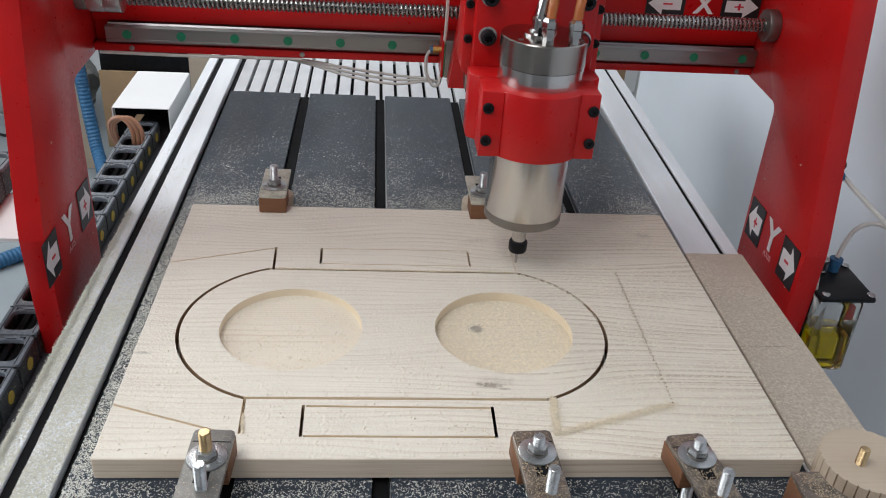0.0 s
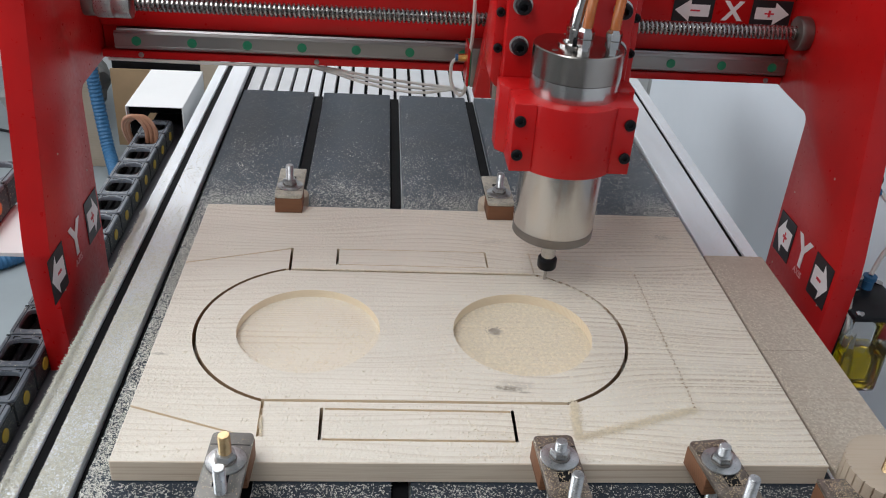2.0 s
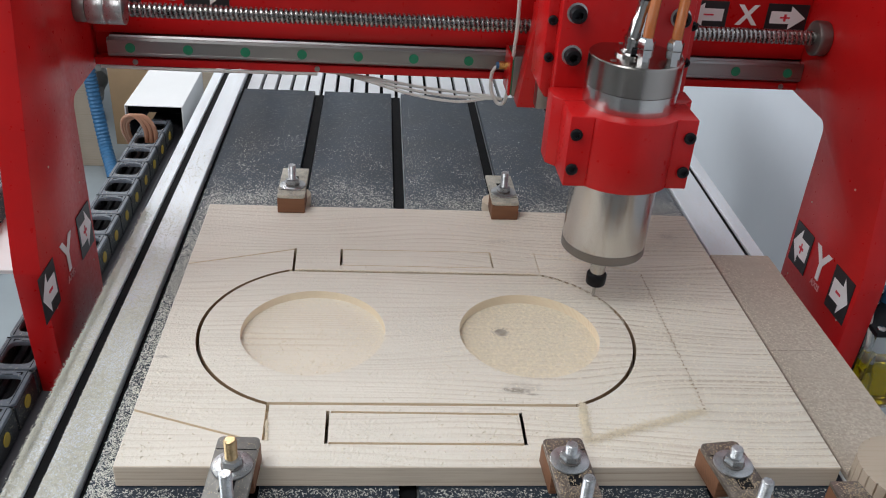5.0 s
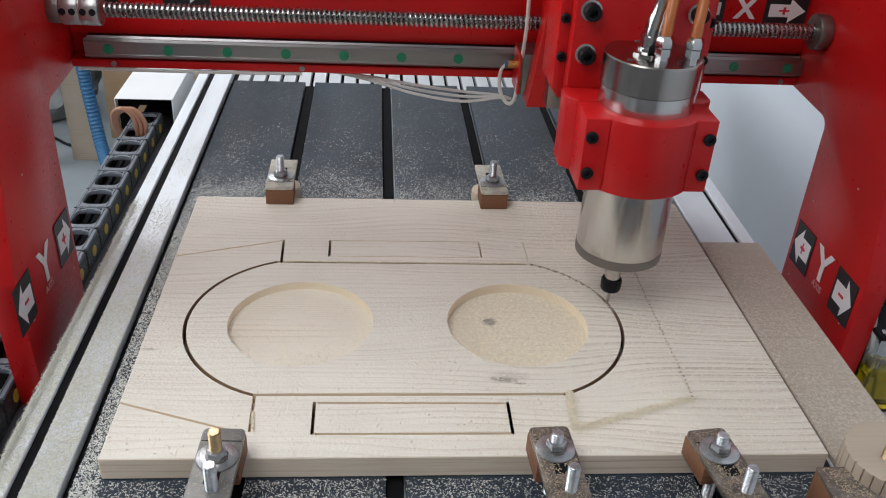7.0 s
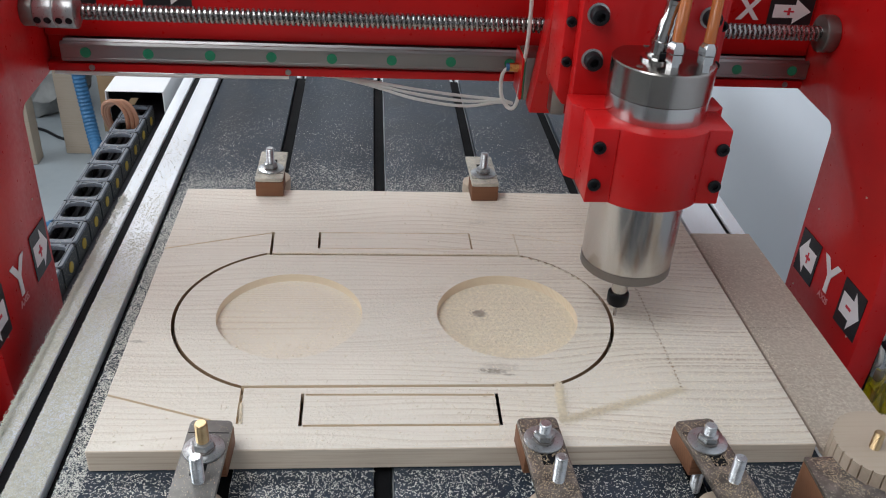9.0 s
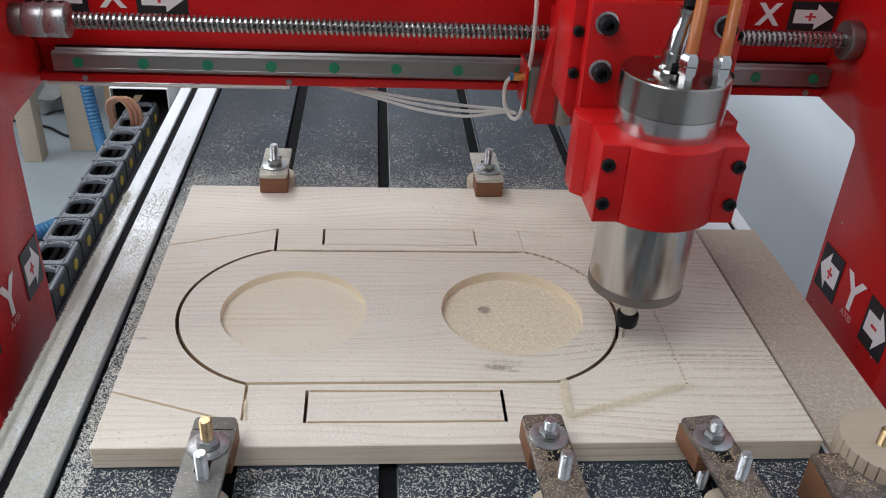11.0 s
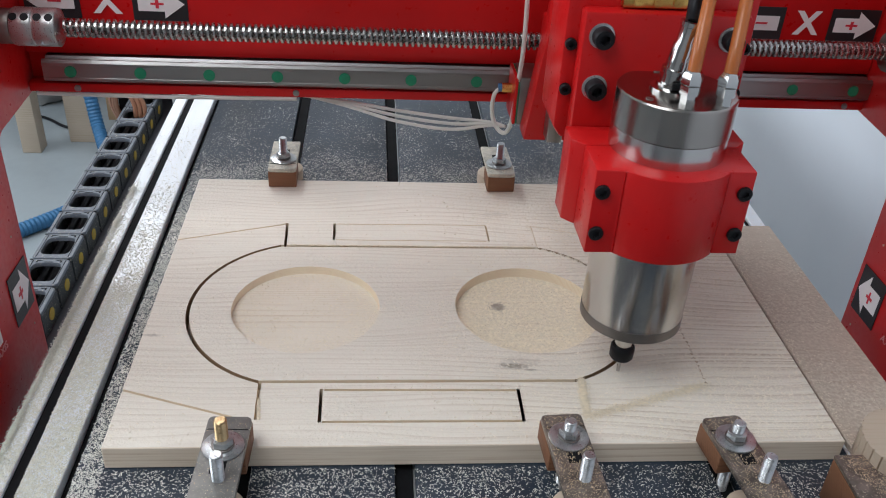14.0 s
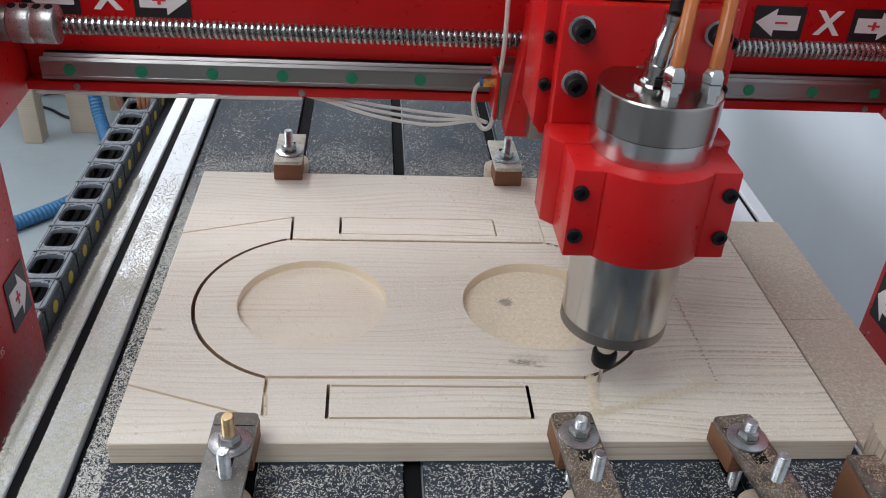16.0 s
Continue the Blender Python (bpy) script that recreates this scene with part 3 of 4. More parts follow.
def build_carriage():
    c = thing("spindle_carriage", "red spindle carriage holding a steel water-cooled spindle", "spindle carriage")
    part("cross_plate", prism([(0.2835, 0.137), (0.4245, 0.137), (0.4245, 0.40), (0.300, 0.40), (0.2985, 0.262)], 0.437, 0.462, "y", 0.001), RED, c)
    part("block_end", box(0.2768, 0.2795, 0.4640, 0.5035, 0.1395, 0.1825, 0.0006, 1), RED, c, "red end cap of the rail block")
    part("block_seal", box(0.27955, 0.28035, 0.4645, 0.503, 0.140, 0.182), GREEN, c, "green rubber seal")
    part("rail_block", box(0.2804, 0.2990, 0.4635, 0.504, 0.139, 0.183, 0.002), STEEL_DARK, c, "steel rail carriage block")
    part("rail_block", box(0.405, 0.4385, 0.4635, 0.504, 0.139, 0.183, 0.002), STEEL_DARK, c)
    part("nut_block", box(0.300, 0.400, 0.463, 0.4975, 0.192, 0.232, 0.002), RED, c)
    for x in (0.300, 0.396):
        part("z_rail", box(x, x + 0.013, 0.419, 0.4368, 0.143, 0.40, 0.001), RAIL, c, "upright ground steel rail")
        for z in (0.165, 0.225, 0.285, 0.345):
            part("z_rail_cap", cyl((x + 0.0065, 0.4186, z), 0.0035, 0.001, "y", 16), GREEN, c)
        for z in (0.195, 0.270):
            part("z_block", box(x - 0.007, x + 0.020, 0.396, 0.4180, z, z + 0.052, 0.0015), RED, c)
    # moving plate and the raised plate before it
    part("z_plate", prism([(0.2865, 0.192), (0.2925, 0.184), (0.416, 0.184), (0.4215, 0.192), (0.4215, 0.36), (0.2865, 0.36)], 0.342, 0.3955, "y", 0.0015), RED, c, "red moving plate")
    part("front_plate", box(0.2955, 0.4125, 0.3262, 0.3418, 0.1845, 0.2835, 0.003), RED, c)
    for z in (0.2225, 0.2560):
        for x in (0.2912, 0.4168):
            part("plate_bolt", hex_socket_bolt((x, 0.3418, z), 0.0042, 0.004), BLACK_OX, c, "black socket screw")
    for z in (0.2300, 0.2670):
        for x in (0.3085, 0.3995):
            part("washer", cyl((x, 0.3248, z), 0.0090, 0.0014, "y", 28, 0.0003), ZINC, c)
            part("cap_bolt", hex_socket_bolt((x, 0.3248, z), 0.0072, 0.0088), BLACK_OX, c, "black socket head bolt")
    part("terminal_block", box(0.322, 0.372, 0.3335, 0.3415, 0.2845, 0.293, 0.001), BRASS, c, "brass terminal block")
    for i in range(3):
        part("terminal_screw", cyl((0.332 + i * 0.014, 0.3320, 0.289), 0.0032, 0.0016, "y", 12), BRASS, c)
    # bracket behind the spindle and the clamp before it
    zb, zt = 0.1365, 0.2005
    part("bracket", prism([(0.2915, 0.3258), (0.2915, 0.303), (0.3000, 0.2945), (0.3080, 0.2945), (0.4000, 0.2945), (0.4080, 0.2945), (0.4165, 0.303), (0.4165, 0.3258)], zb, zt, "z", 0.0012), RED, c, "red cast spindle bracket")
    pts = [(0.2995, 0.2935), (0.2995, 0.2555), (0.3190, 0.2555)]
    R = 0.0500
    a0 = math.acos((SX - 0.3190) / R)
    steps = 18
    for i in range(steps + 1):
        a = math.pi + a0 + (math.pi - 2 * a0) * i / steps
        pts.append((SX + R * math.cos(a), SY + R * math.sin(a) * 1.06))
    pts += [(0.3890, 0.2555), (0.4085, 0.2555), (0.4085, 0.2935)]
    part("clamp", prism(pts, zb, zt, "z", 0.0011), RED, c, "red cast spindle clamp half")
    for x in (0.3054, 0.4028):
        for z in (0.1845, 0.1528):
            part("clamp_bolt", hex_socket_bolt((x, 0.2562, z), 0.0051, 0.0034), BLACK_OX, c, "black socket head bolt")
    # spindle
    r, rc = 0.0388, 0.0405
    sp = part("spindle_body", lathe((SX, SY, 0), [(r, 0.0655), (r, 0.2000), (rc - 0.0004, 0.2004), (rc - 0.0004, 0.2164), (rc - 0.0009, 0.2167)], 64), STEEL, c, "polished steel spindle motor body")
    part("spindle_cap", lathe((SX, SY, 0), [(rc - 0.0008, 0.2168), (rc, 0.2171), (rc, 0.2415), (rc - 0.0010, 0.2426), (rc - 0.003, 0.2429)], 64), STEEL_CAP, sp, "polished steel spindle cap with dark brown reflections in its colour")
    for k in range(3):
        a = math.radians(100 + 120 * k)
        part("cap_screw", cyl((SX + 0.033 * math.cos(a), SY + 0.033 * math.sin(a), 0.2428), 0.0026, 0.0006, "z", 14), STEEL_DARK, sp)
    part("spindle_ring", lathe((SX, SY, 0), [(r - 0.004, 0.0550), (r - 0.0015, 0.0555), (r + 0.0003, 0.0570), (r + 0.0003, 0.0652), (r - 0.002, 0.0654)], 64), STEEL_DARK, sp, "dull grey steel nose ring")
    part("spindle_shaft", lathe((SX, SY, 0), [(0.0072, 0.026), (0.0072, 0.036), (0.0085, 0.038), (0.0085, 0.0549)], 32), STEEL, sp)
    part("collet_nut", lathe((SX, SY, 0), [(0.0060, 0.0140), (0.0085, 0.0143), (0.0095, 0.0160), (0.0097, 0.0225), (0.0097, 0.0250), (0.0088, 0.0266), (0.0075, 0.0268)], 28), BLACK_OX, sp, "black collet nut")
    part("end_mill", lathe((SX, SY, 0), [(0.0012, -0.0150), (0.0015, -0.0145), (0.0015, 0.004), (0.0016, 0.0142)], 16), STEEL, sp, "thin steel end mill")
    # cap fittings
    t = 0.2428
    cx0, cy0 = SX - 0.0065, SY - 0.0030
    part("connector_base", lathe((cx0, cy0, t), [(0.0135, 0.0), (0.0135, 0.0025), (0.0098, 0.0035), (0.0098, 0.006)], 24), CHROME, sp)
    lean = Matrix.Translation((cx0, cy0, t)) @ pose(0, 0, 0, 2, 6, 0) @ Matrix.Translation((-cx0, -cy0, -t))
    b = lathe((cx0, cy0, t), [(0.0086, 0.005), (0.0086, 0.012), (0.0097, 0.0125), (0.0097, 0.0155), (0.0082, 0.016), (0.0076, 0.031), (0.0064, 0.034), (0.0064, 0.044), (0.0072, 0.0445), (0.0072, 0.0475), (0.0050, 0.048)], 24)
    b.transform(lean)
    part("connector", b, CHROME, sp, "chrome cable connector")
    b = box(cx0 - 0.0030, cx0 + 0.0050, cy0 - 0.0118, cy0 - 0.0098, t + 0.0036, t + 0.0085, 0.0006)
    part("connector_latch", b, BLACK_OX, sp, "dark locking lever of the connector")
    part("connector_cable", hose([(cx0 + 0.005, cy0 - 0.0015, t + 0.046), (cx0 + 0.0095, cy0 + 0.013, t + 0.062), (cx0 + 0.018, cy0 + 0.04, t + 0.13)], 0.0045), BLACK_OX, sp, "black spindle cable")
    for dx, dy in ((-0.0015, -0.0255), (0.0222, -0.0265)):
        part("water_fitting", lathe((SX + dx, SY + dy, t), [(0.0052, 0.0), (0.0052, 0.006), (0.0068, 0.0065), (0.0068, 0.0125), (0.0060, 0.013), (0.0072, 0.0135), (0.0072, 0.0185), (0.0055, 0.021), (0.0048, 0.022)], 6), CHROME, sp, "chrome hexagonal hose fitting")
        part("water_tube", hose([(SX + dx, SY + dy, t + 0.018), (SX + dx + 0.0015, SY + dy + 0.004, t + 0.032), (SX + dx + 0.0055, SY + dy + 0.014, t + 0.048), (SX + dx + 0.0105, SY + dy + 0.027, t + 0.063), (SX + dx + 0.017, SY + dy + 0.044, t + 0.08), (SX + dx + 0.024, SY + dy + 0.064, t + 0.10)], 0.0044, 14), AMBER, sp, "amber water cooling tube")
    tip = Vector((SX, SY, 0))
    sp.matrix_basis = Matrix.Translation(tip) @ pose(0, 0, 0, -0.5, 0.6, 0) @ Matrix.Translation(-tip)
    # lubrication lines under the beam
    for k in range(3):
        d = 0.004 * k
        part("oil_line", hose([(0.020, 0.532 + d, 0.1372), (0.075, 0.528 + d, 0.1368 - d * 0.2), (0.125, 0.520, 0.1350 - d * 0.5), (0.175, 0.512 - d, 0.1300 - d * 0.9), (0.225, 0.506 - d, 0.1262 - d), (0.262, 0.498, 0.1262 - d * 0.4), (0.2755, 0.490, 0.1255)], 0.0016, 8), NYLON, c, "white nylon oil line")
    part("oil_line", hose([(0.2680, 0.486, 0.1650), (0.2615, 0.484, 0.1580), (0.2620, 0.484, 0.138), (0.270, 0.482, 0.1240), (0.2770, 0.476, 0.131), (0.2790, 0.468, 0.17), (0.2800, 0.462, 0.21), (0.279, 0.463, 0.26), (0.278, 0.465, 0.30)], 0.0020, 8), NYLON, c)
    part("oil_fitting", cyl((0.2680, 0.484, 0.166), 0.0042, 0.010, "x", 6), BRASS, c, "brass oil fitting")
    part("oil_fitting_ring", cyl((0.2650, 0.484, 0.166), 0.0038, 0.0030, "x", 14), BLUE, c)
    part("tube_clip", lathe_y((0.2790, 0.463, 0.272), 0.008, 0.003), WHITE, c, "white tube clip")
    return c


# ---- pine board ----
BW, BD, BT = 0.5438, 0.4072, -BED


def arc_loop(off):
    """The rounded outline cut in the board, moved out by off."""
    y0, y1, r = 0.0700, 0.2700, 0.1065
    cyy, h = (y0 + y1) / 2, (y1 - y0) / 2 + off
    pts = []
    for cx0, sgn in ((0.3150, 1), (0.1373, -1)):
        rr = r + off
        a = math.asin(min(1, h / rr))
        for i in range(33):
            th = -a + 2 * a * i / 32
            pts.append((cx0 + sgn * rr * math.cos(th), cyy + sgn * rr * math.sin(th)))
    return pts


def cutter(bm):
    me = bpy.data.meshes.new("cutter")
    bmesh.ops.recalc_face_normals(bm, faces=bm.faces)
    bm.to_mesh(me)
    bm.free()
    return new("cutter", me)


def groove(x0, y0, x1, y1, w, depth):
    d = Vector((x1 - x0, y1 - y0, 0))
    b = box(-w / 2, d.length + w / 2, -w / 2, w / 2, -depth, 0.01)
    b.transform(Matrix.Translation((x0, y0, 0)) @ Matrix.Rotation(math.atan2(d.y, d.x), 4, "Z"))
    return cutter(b)


POCKETS = ((0.1312, 0.1695, 0.0642, 0.0080), (0.3265, 0.1690, 0.0640, 0.0100))


def build_board():
    ob = new("pine_board", mesh_of("pine_board", box(0, BW, 0, BD, BED + 0.0004, 0, 0.0007, 1), PINE))
    cuts = []
    w = 0.0016
    outer, inner = arc_loop(w), arc_loop(-w)
    b = bmesh.new()
    n = len(outer)
    rows4 = [[b.verts.new((x, y, z)) for x, y in loop] for loop, z in ((outer, -0.0165), (outer, 0.01), (inner, 0.01), (inner, -0.0165))]
    for a, c in zip(rows4, rows4[1:] + rows4[:1]):
        for i in range(n):
            b.faces.new((a[i], a[(i + 1) % n], c[(i + 1) % n], c[i]))
    cuts.append(cutter(b))
    for cx0, cyy, r, depth in POCKETS:
        cuts.append(cutter(cyl((cx0, cyy, -depth), r, depth + 0.01, "z", 96)))
    g = 0.0026
    for a in ((0.0000, 0.2790, 0.1025, 0.3115, 0.0018, 0.003), (0.1032, 0.3120, 0.1045, 0.2705, g, 0.016),
              (0.1506, 0.3125, 0.1510, 0.2830, g, 0.016), (0.1535, 0.3128, 0.3045, 0.3132, 0.0014, 0.0016), (0.3049, 0.3110, 0.3052, 0.2830, 0.0018, 0.008),
              (0.1535, 0.2820, 0.3020, 0.2820, 0.0014, 0.0016),
              (0.1500, 0.0603, 0.1503, 0.0258, g, 0.0165), (0.3034, 0.0590, 0.3030, 0.0250, g, 0.0165), (0.1535, 0.0603, 0.3005, 0.0588, 0.0024, 0.006), (0.1535, 0.0250, 0.3005, 0.0243, 0.0024, 0.006),
              (0.1023, 0.0690, 0.1035, 0.0290, g, 0.007), (0.0000, 0.0612, 0.0850, 0.0310, 0.0022, 0.004),
              (0.3517, 0.3127, 0.3520, 0.2705, 0.0014, 0.002), (0.3540, 0.3120, 0.4560, 0.2800, 0.0010, 0.0006)):
        cuts.append(groove(*a))
    for c in cuts:
        md = ob.modifiers.new("cut", "BOOLEAN")
        md.operation, md.solver, md.object = "DIFFERENCE", "MANIFOLD", c
    me = bpy.data.meshes.new_from_object(ob.evaluated_get(bpy.context.evaluated_depsgraph_get()))
    ob.modifiers.clear()
    ob.data = me
    for c in cuts:
        bpy.data.objects.remove(c)
    me.materials.clear()
    me.materials.append(PINE)
    me.materials.append(FRESH)
    me.materials.append(EDGE)
    me.materials.append(POCKET)
    me.materials.append(SHADED_KERF)
    for p in me.polygons:
        p.use_smooth = False
        p.material_index = 0
        x, y, z = p.center
        # deep cut walls turned away from -y get the dark shade colour
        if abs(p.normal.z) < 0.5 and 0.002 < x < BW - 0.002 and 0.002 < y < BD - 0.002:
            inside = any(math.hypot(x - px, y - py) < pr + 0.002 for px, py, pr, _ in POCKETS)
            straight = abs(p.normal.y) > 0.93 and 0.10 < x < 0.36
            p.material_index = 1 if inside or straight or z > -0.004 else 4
        elif p.normal.z > 0.5 and z < -0.005:
            p.material_index = 3
        elif p.normal.y < -0.5 and y < 0.002:
            p.material_index = 2
    tagged(ob, "pale pine board with routed oval, round pockets and slots", "board")
    return ob


# ---- loose chips ----
def flakes(name, spots, size, material, label, lump=0.07):
    """Many small curled chips lying at the given spots (x, y, z)."""
    rng = np.random.default_rng(len(spots))
    n = len(spots)
    ang, tilt = rng.uniform(0, 6.283, n), rng.normal(0, 0.22 if lump < 0.2 else 0.05, (n, 2))
    ln = size * rng.uniform(0.5, 1.7, n)
    wd = size * rng.uniform(0.25, 0.5, n)
    d = np.stack([np.cos(ang), np.sin(ang), tilt[:, 0]], 1) * ln[:, None] / 2
    s = np.stack([-np.sin(ang), np.cos(ang), tilt[:, 1]], 1) * wd[:, None] / 2
    up = np.array([0, 0, 1.0]) * (lump * ln + 0.0001)[:, None]
    lift = np.abs(tilt[:, 0]) * ln / 2 + np.abs(tilt[:, 1]) * wd / 2
    c = spots + np.array([0, 0, 1.0]) * lift[:, None]
    v = np.stack([c - d - s, c + d - s, c + d + s, c - d + s, c + up], 1).reshape(-1, 3)
    i = np.arange(n)[:, None] * 5
    f = np.concatenate([i + np.array([[0, 1, 4]]), i + np.array([[1, 2, 4]]), i + np.array([[2, 3, 4]]), i + np.array([[3, 0, 4]])])
    me = bpy.data.meshes.new(name)
    me.from_pydata(v.tolist(), [], f.tolist())
    me.materials.append(material)
    ob = new(name, me)
    return tagged(ob, label, "sawdust", kind="stuff")


def clumpy(rng, n, x0, x1, y0, y1, z, density):
    """Points in a rectangle, thinned by a density in 0..1."""
    p = np.stack([rng.uniform(x0, x1, n), rng.uniform(y0, y1, n), np.full(n, z)], 1)
    keep = rng.uniform(0, 1, n) < np.array([density(a, b) for a, b, _ in p])
    return p[keep]


def near_cut(p):
    """True where a point lies over one of the open cuts of the board."""
    loop = arc_loop(0.0)
    segs = [(a, b, 0.0026) for a, b in zip(loop, loop[1:] + loop[:1])]
    segs += [((0.1500, 0.0620), (0.1503, 0.0245), 0.0024), ((0.3034, 0.0610), (0.3030, 0.0235), 0.0024), ((0.1500, 0.0603), (0.3030, 0.0588), 0.0020), ((0.1500, 0.0250), (0.3030, 0.0243), 0.0020),
             ((0.1032, 0.3120), (0.1045, 0.2705), 0.0020), ((0.1506, 0.3125), (0.1510, 0.2830), 0.0020), ((0.0, 0.0612), (0.0850, 0.0310), 0.0018), ((0.0, 0.2790), (0.1025, 0.3115), 0.0016)]
    hit = np.zeros(len(p), bool)
    for a, b, w in segs:
        a, d = np.array(a), np.array(b) - np.array(a)
        t = np.clip(((p[:, :2] - a) @ d) / (d @ d), 0, 1)
        hit |= np.linalg.norm(p[:, :2] - a - t[:, None] * d, axis=1) < w
    for px, py, pr, _ in POCKETS:
        hit |= np.hypot(p[:, 0] - px, p[:, 1] - py) < pr + 0.0006
    return hit


def build_chips():
    rng = np.random.default_rng(3)

    def cl(x, y, k):
        return 0.5 + 0.5 * noise.noise(Vector((x * k, y * k, 0.3)))

    def in_gap(x):
        return x > -0.0150 and ((x + 0.0150) % 0.1178) > 0.1030

    def behind(x, y):
        return 0 if in_gap(x) else min(1, max(0.05, 1.15 - (y - 0.40) / 0.26)) * cl(x, y, 22) ** 2.0

    def before(x, y):
        return 0 if in_gap(x) else (0.25 + 0.75 * cl(x, y, 20)) * (1.0 - 0.35 * min(1, max(0, (x - 0.28) / 0.12)))

    def near(x, y):
        return 0 if in_gap(x) else cl(x, y, 16) ** 2 * max(0, 1.2 - (y - 0.41) / 0.09)

    far = np.concatenate([clumpy(rng, 16000, -0.012, 0.557, 0.409, 0.50, BED, near), clumpy(rng, 48000, -0.012, 0.557, 0.409, 0.80, BED, behind)])
    flakes("bed_chips", far, 0.0015, DUST, "pale wood chips scattered on the black bed", 0.12)
    haze = np.concatenate([clumpy(rng, 90000, -0.012, 0.557, 0.409, 0.52, BED, near), clumpy(rng, 60000, -0.018, 0.557, 0.409, 0.83, BED, lambda x, y: behind(x, y) + (0 if in_gap(x) else 0.05))])
    flakes("bed_dust", haze, 0.0008, DUST, "fine sawdust haze on the black bed panels", 0.2)
    front = np.concatenate([clumpy(rng, 50000, -0.018, 0.557, -0.16, -0.002, BED, before), clumpy(rng, 15000, -0.0192, -0.001, -0.16, 0.56, BED, lambda x, y: 0.95 * min(1, max(0.05, (0.50 - y) / 0.16)) * (1 if x < -0.012 or y < 0.408 else 0.5))])
    flakes("front_chips", front, 0.0012, DUST, "dense pale wood chips on the bed before the board", 0.10)

    def rail(x, y):
        return max(0.04, 1.0 - max(0, y - 0.12) / 0.34) * cl(x, y, 30)
    spots = np.concatenate([clumpy(rng, 44000, -0.0770, -0.0624, -0.15, 0.6, BED + 0.002, rail), clumpy(rng, 70000, -0.0528, -0.0264, -0.15, 0.6, BED + 0.002, rail)])
    n = 16000
    yy = rng.uniform(-0.12, 0.42, n)
    keep = rng.uniform(0, 1, n) < np.array([cl(0.2, a, 40) ** 1.2 for a in yy])
    xx = np.clip(-0.0742 + rng.normal(0, 0.0020, n), -0.0792, -0.066)
    pile = np.stack([xx, yy, BED + 0.002 + rng.uniform(0, 0.0042, n) * np.exp(-((xx + 0.0742) / 0.0026) ** 2)], 1)[keep]
    flakes("rail_chips", np.concatenate([spots, pile]), 0.0011, RAIL_DUST, "fine sawdust caked on the aluminium rail", 0.35)

    def top(x, y):
        return (0.10 + 0.90 * min(1, max(0, (x - 0.20) / 0.24))) * (0.25 + 0.75 * cl(x, y, 18))
    grains = clumpy(rng, 150000, 0.002, 0.542, 0.002, 0.405, 0.0001, top)
    flakes("board_dust", grains[~near_cut(grains)], 0.0010, DUST_BOARD, "fine pale sawdust lying on the pine board", 0.24)
    crumbs = clumpy(rng, 14000, 0.002, 0.542, 0.002, 0.405, 0.0001, top)
    flakes("board_crumbs", crumbs[~near_cut(crumbs)], 0.0019, DUST_BOARD, "small crumbs of wood on the pine board", 0.26)
    floor_dust = []
    for (px, py, pr, depth), n, k in zip(POCKETS, (3000, 30000), (0, 1)):
        p = clumpy(rng, n, px - pr, px + pr, py - pr, py + pr, -depth + 0.0001, lambda x, y: 1.0 if math.hypot(x - px, y - py) < pr - 0.0007 and (not k or math.hypot(x - 0.3035, y - 0.1835) > 0.006) else 0)
        floor_dust.append(p)
    flakes("pocket_dust", np.concatenate(floor_dust), 0.0012, RIDGE_DUST, "pale sawdust filling the pocket floors", 0.26)
    edge = lambda x, y: (0.9 * math.exp(-(x - 0.555) / 0.006) + 0.03) * cl(x, y, 30)
    flakes("side_board_dust", clumpy(rng, 22000, 0.555, 0.620, -0.10, 0.338, -0.0114, edge), 0.0009, DUST_BOARD, "pale sawdust on the plywood strip", 0.35)
    strap = []
    for (cx0, cy0), turn, n in (((0.3250, 0.0076), 3, 900), ((0.4428, 0.0040), 7, 900), ((0.0902, 0.0078), -2, 80)):
        u, v = rng.uniform(-0.0135, 0.0135, n), -rng.uniform(0.002, 0.11, n)
        free = np.hypot(u, v + 0.024) > 0.0145
        u, v = u[free], v[free]
        k = radians(turn)
        strap.append(np.stack([cx0 + u * math.cos(k) - v * math.sin(k), cy0 + u * math.sin(k) + v * math.cos(k), np.full(len(u), 0.0224)], 1))
    u = rng.uniform(0, 1, (300, 2))
    strap.append(np.stack([0.515 + 0.018 * u[:, 0] + 0.012 * u[:, 1], -0.036 - 0.034 * u[:, 1], np.full(300, 0.0206)], 1))
    flakes("strap_chips", np.concatenate(strap), 0.0011, STRAP_DUST, "pale wood chips caught on the clamps", 0.15)
    # ridges of dust along the cuts of the front corner piece, and dust bridging the far kerf
    ridge = []
    for (x0, y0), (x1, y1), w, n in (((0.457, 0.064), (0.352, 0.028), 0.0052, 3200), ((0.356, 0.072), (0.352, 0.028), 0.0034, 3000), ((0.1035, 0.050), (0.106, 0.028), 0.0012, 500), ((0.108, 0.2705), (0.348, 0.2705), 0.0010, 2600)):
        t = rng.uniform(0, 1, n)
        off = rng.normal(0, w / 2, (n, 2))
        ridge.append(np.stack([x0 + (x1 - x0) * t + off[:, 0], y0 + (y1 - y0) * t + off[:, 1], 0.0001 + rng.uniform(0, 0.0012, n) * np.exp(-(off[:, 1] / w) ** 2)], 1))
    flakes("dust_ridge", np.concatenate(ridge), 0.0008, RIDGE_DUST, "ridges of pale sawdust along the cuts", 0.3)
    t = np.repeat(np.linspace(0, 1, 40), 7) + rng.normal(0, 0.004, 40 * 7)
    dots = np.stack([0.4574 + rng.normal(0, 0.0006, t.size), 0.272 - 0.206 * t, np.full(t.size, 0.0006)], 1)
    flakes("cut_marks", dots, 0.0013, KNOT, "dotted brown cut marks on the pine board")
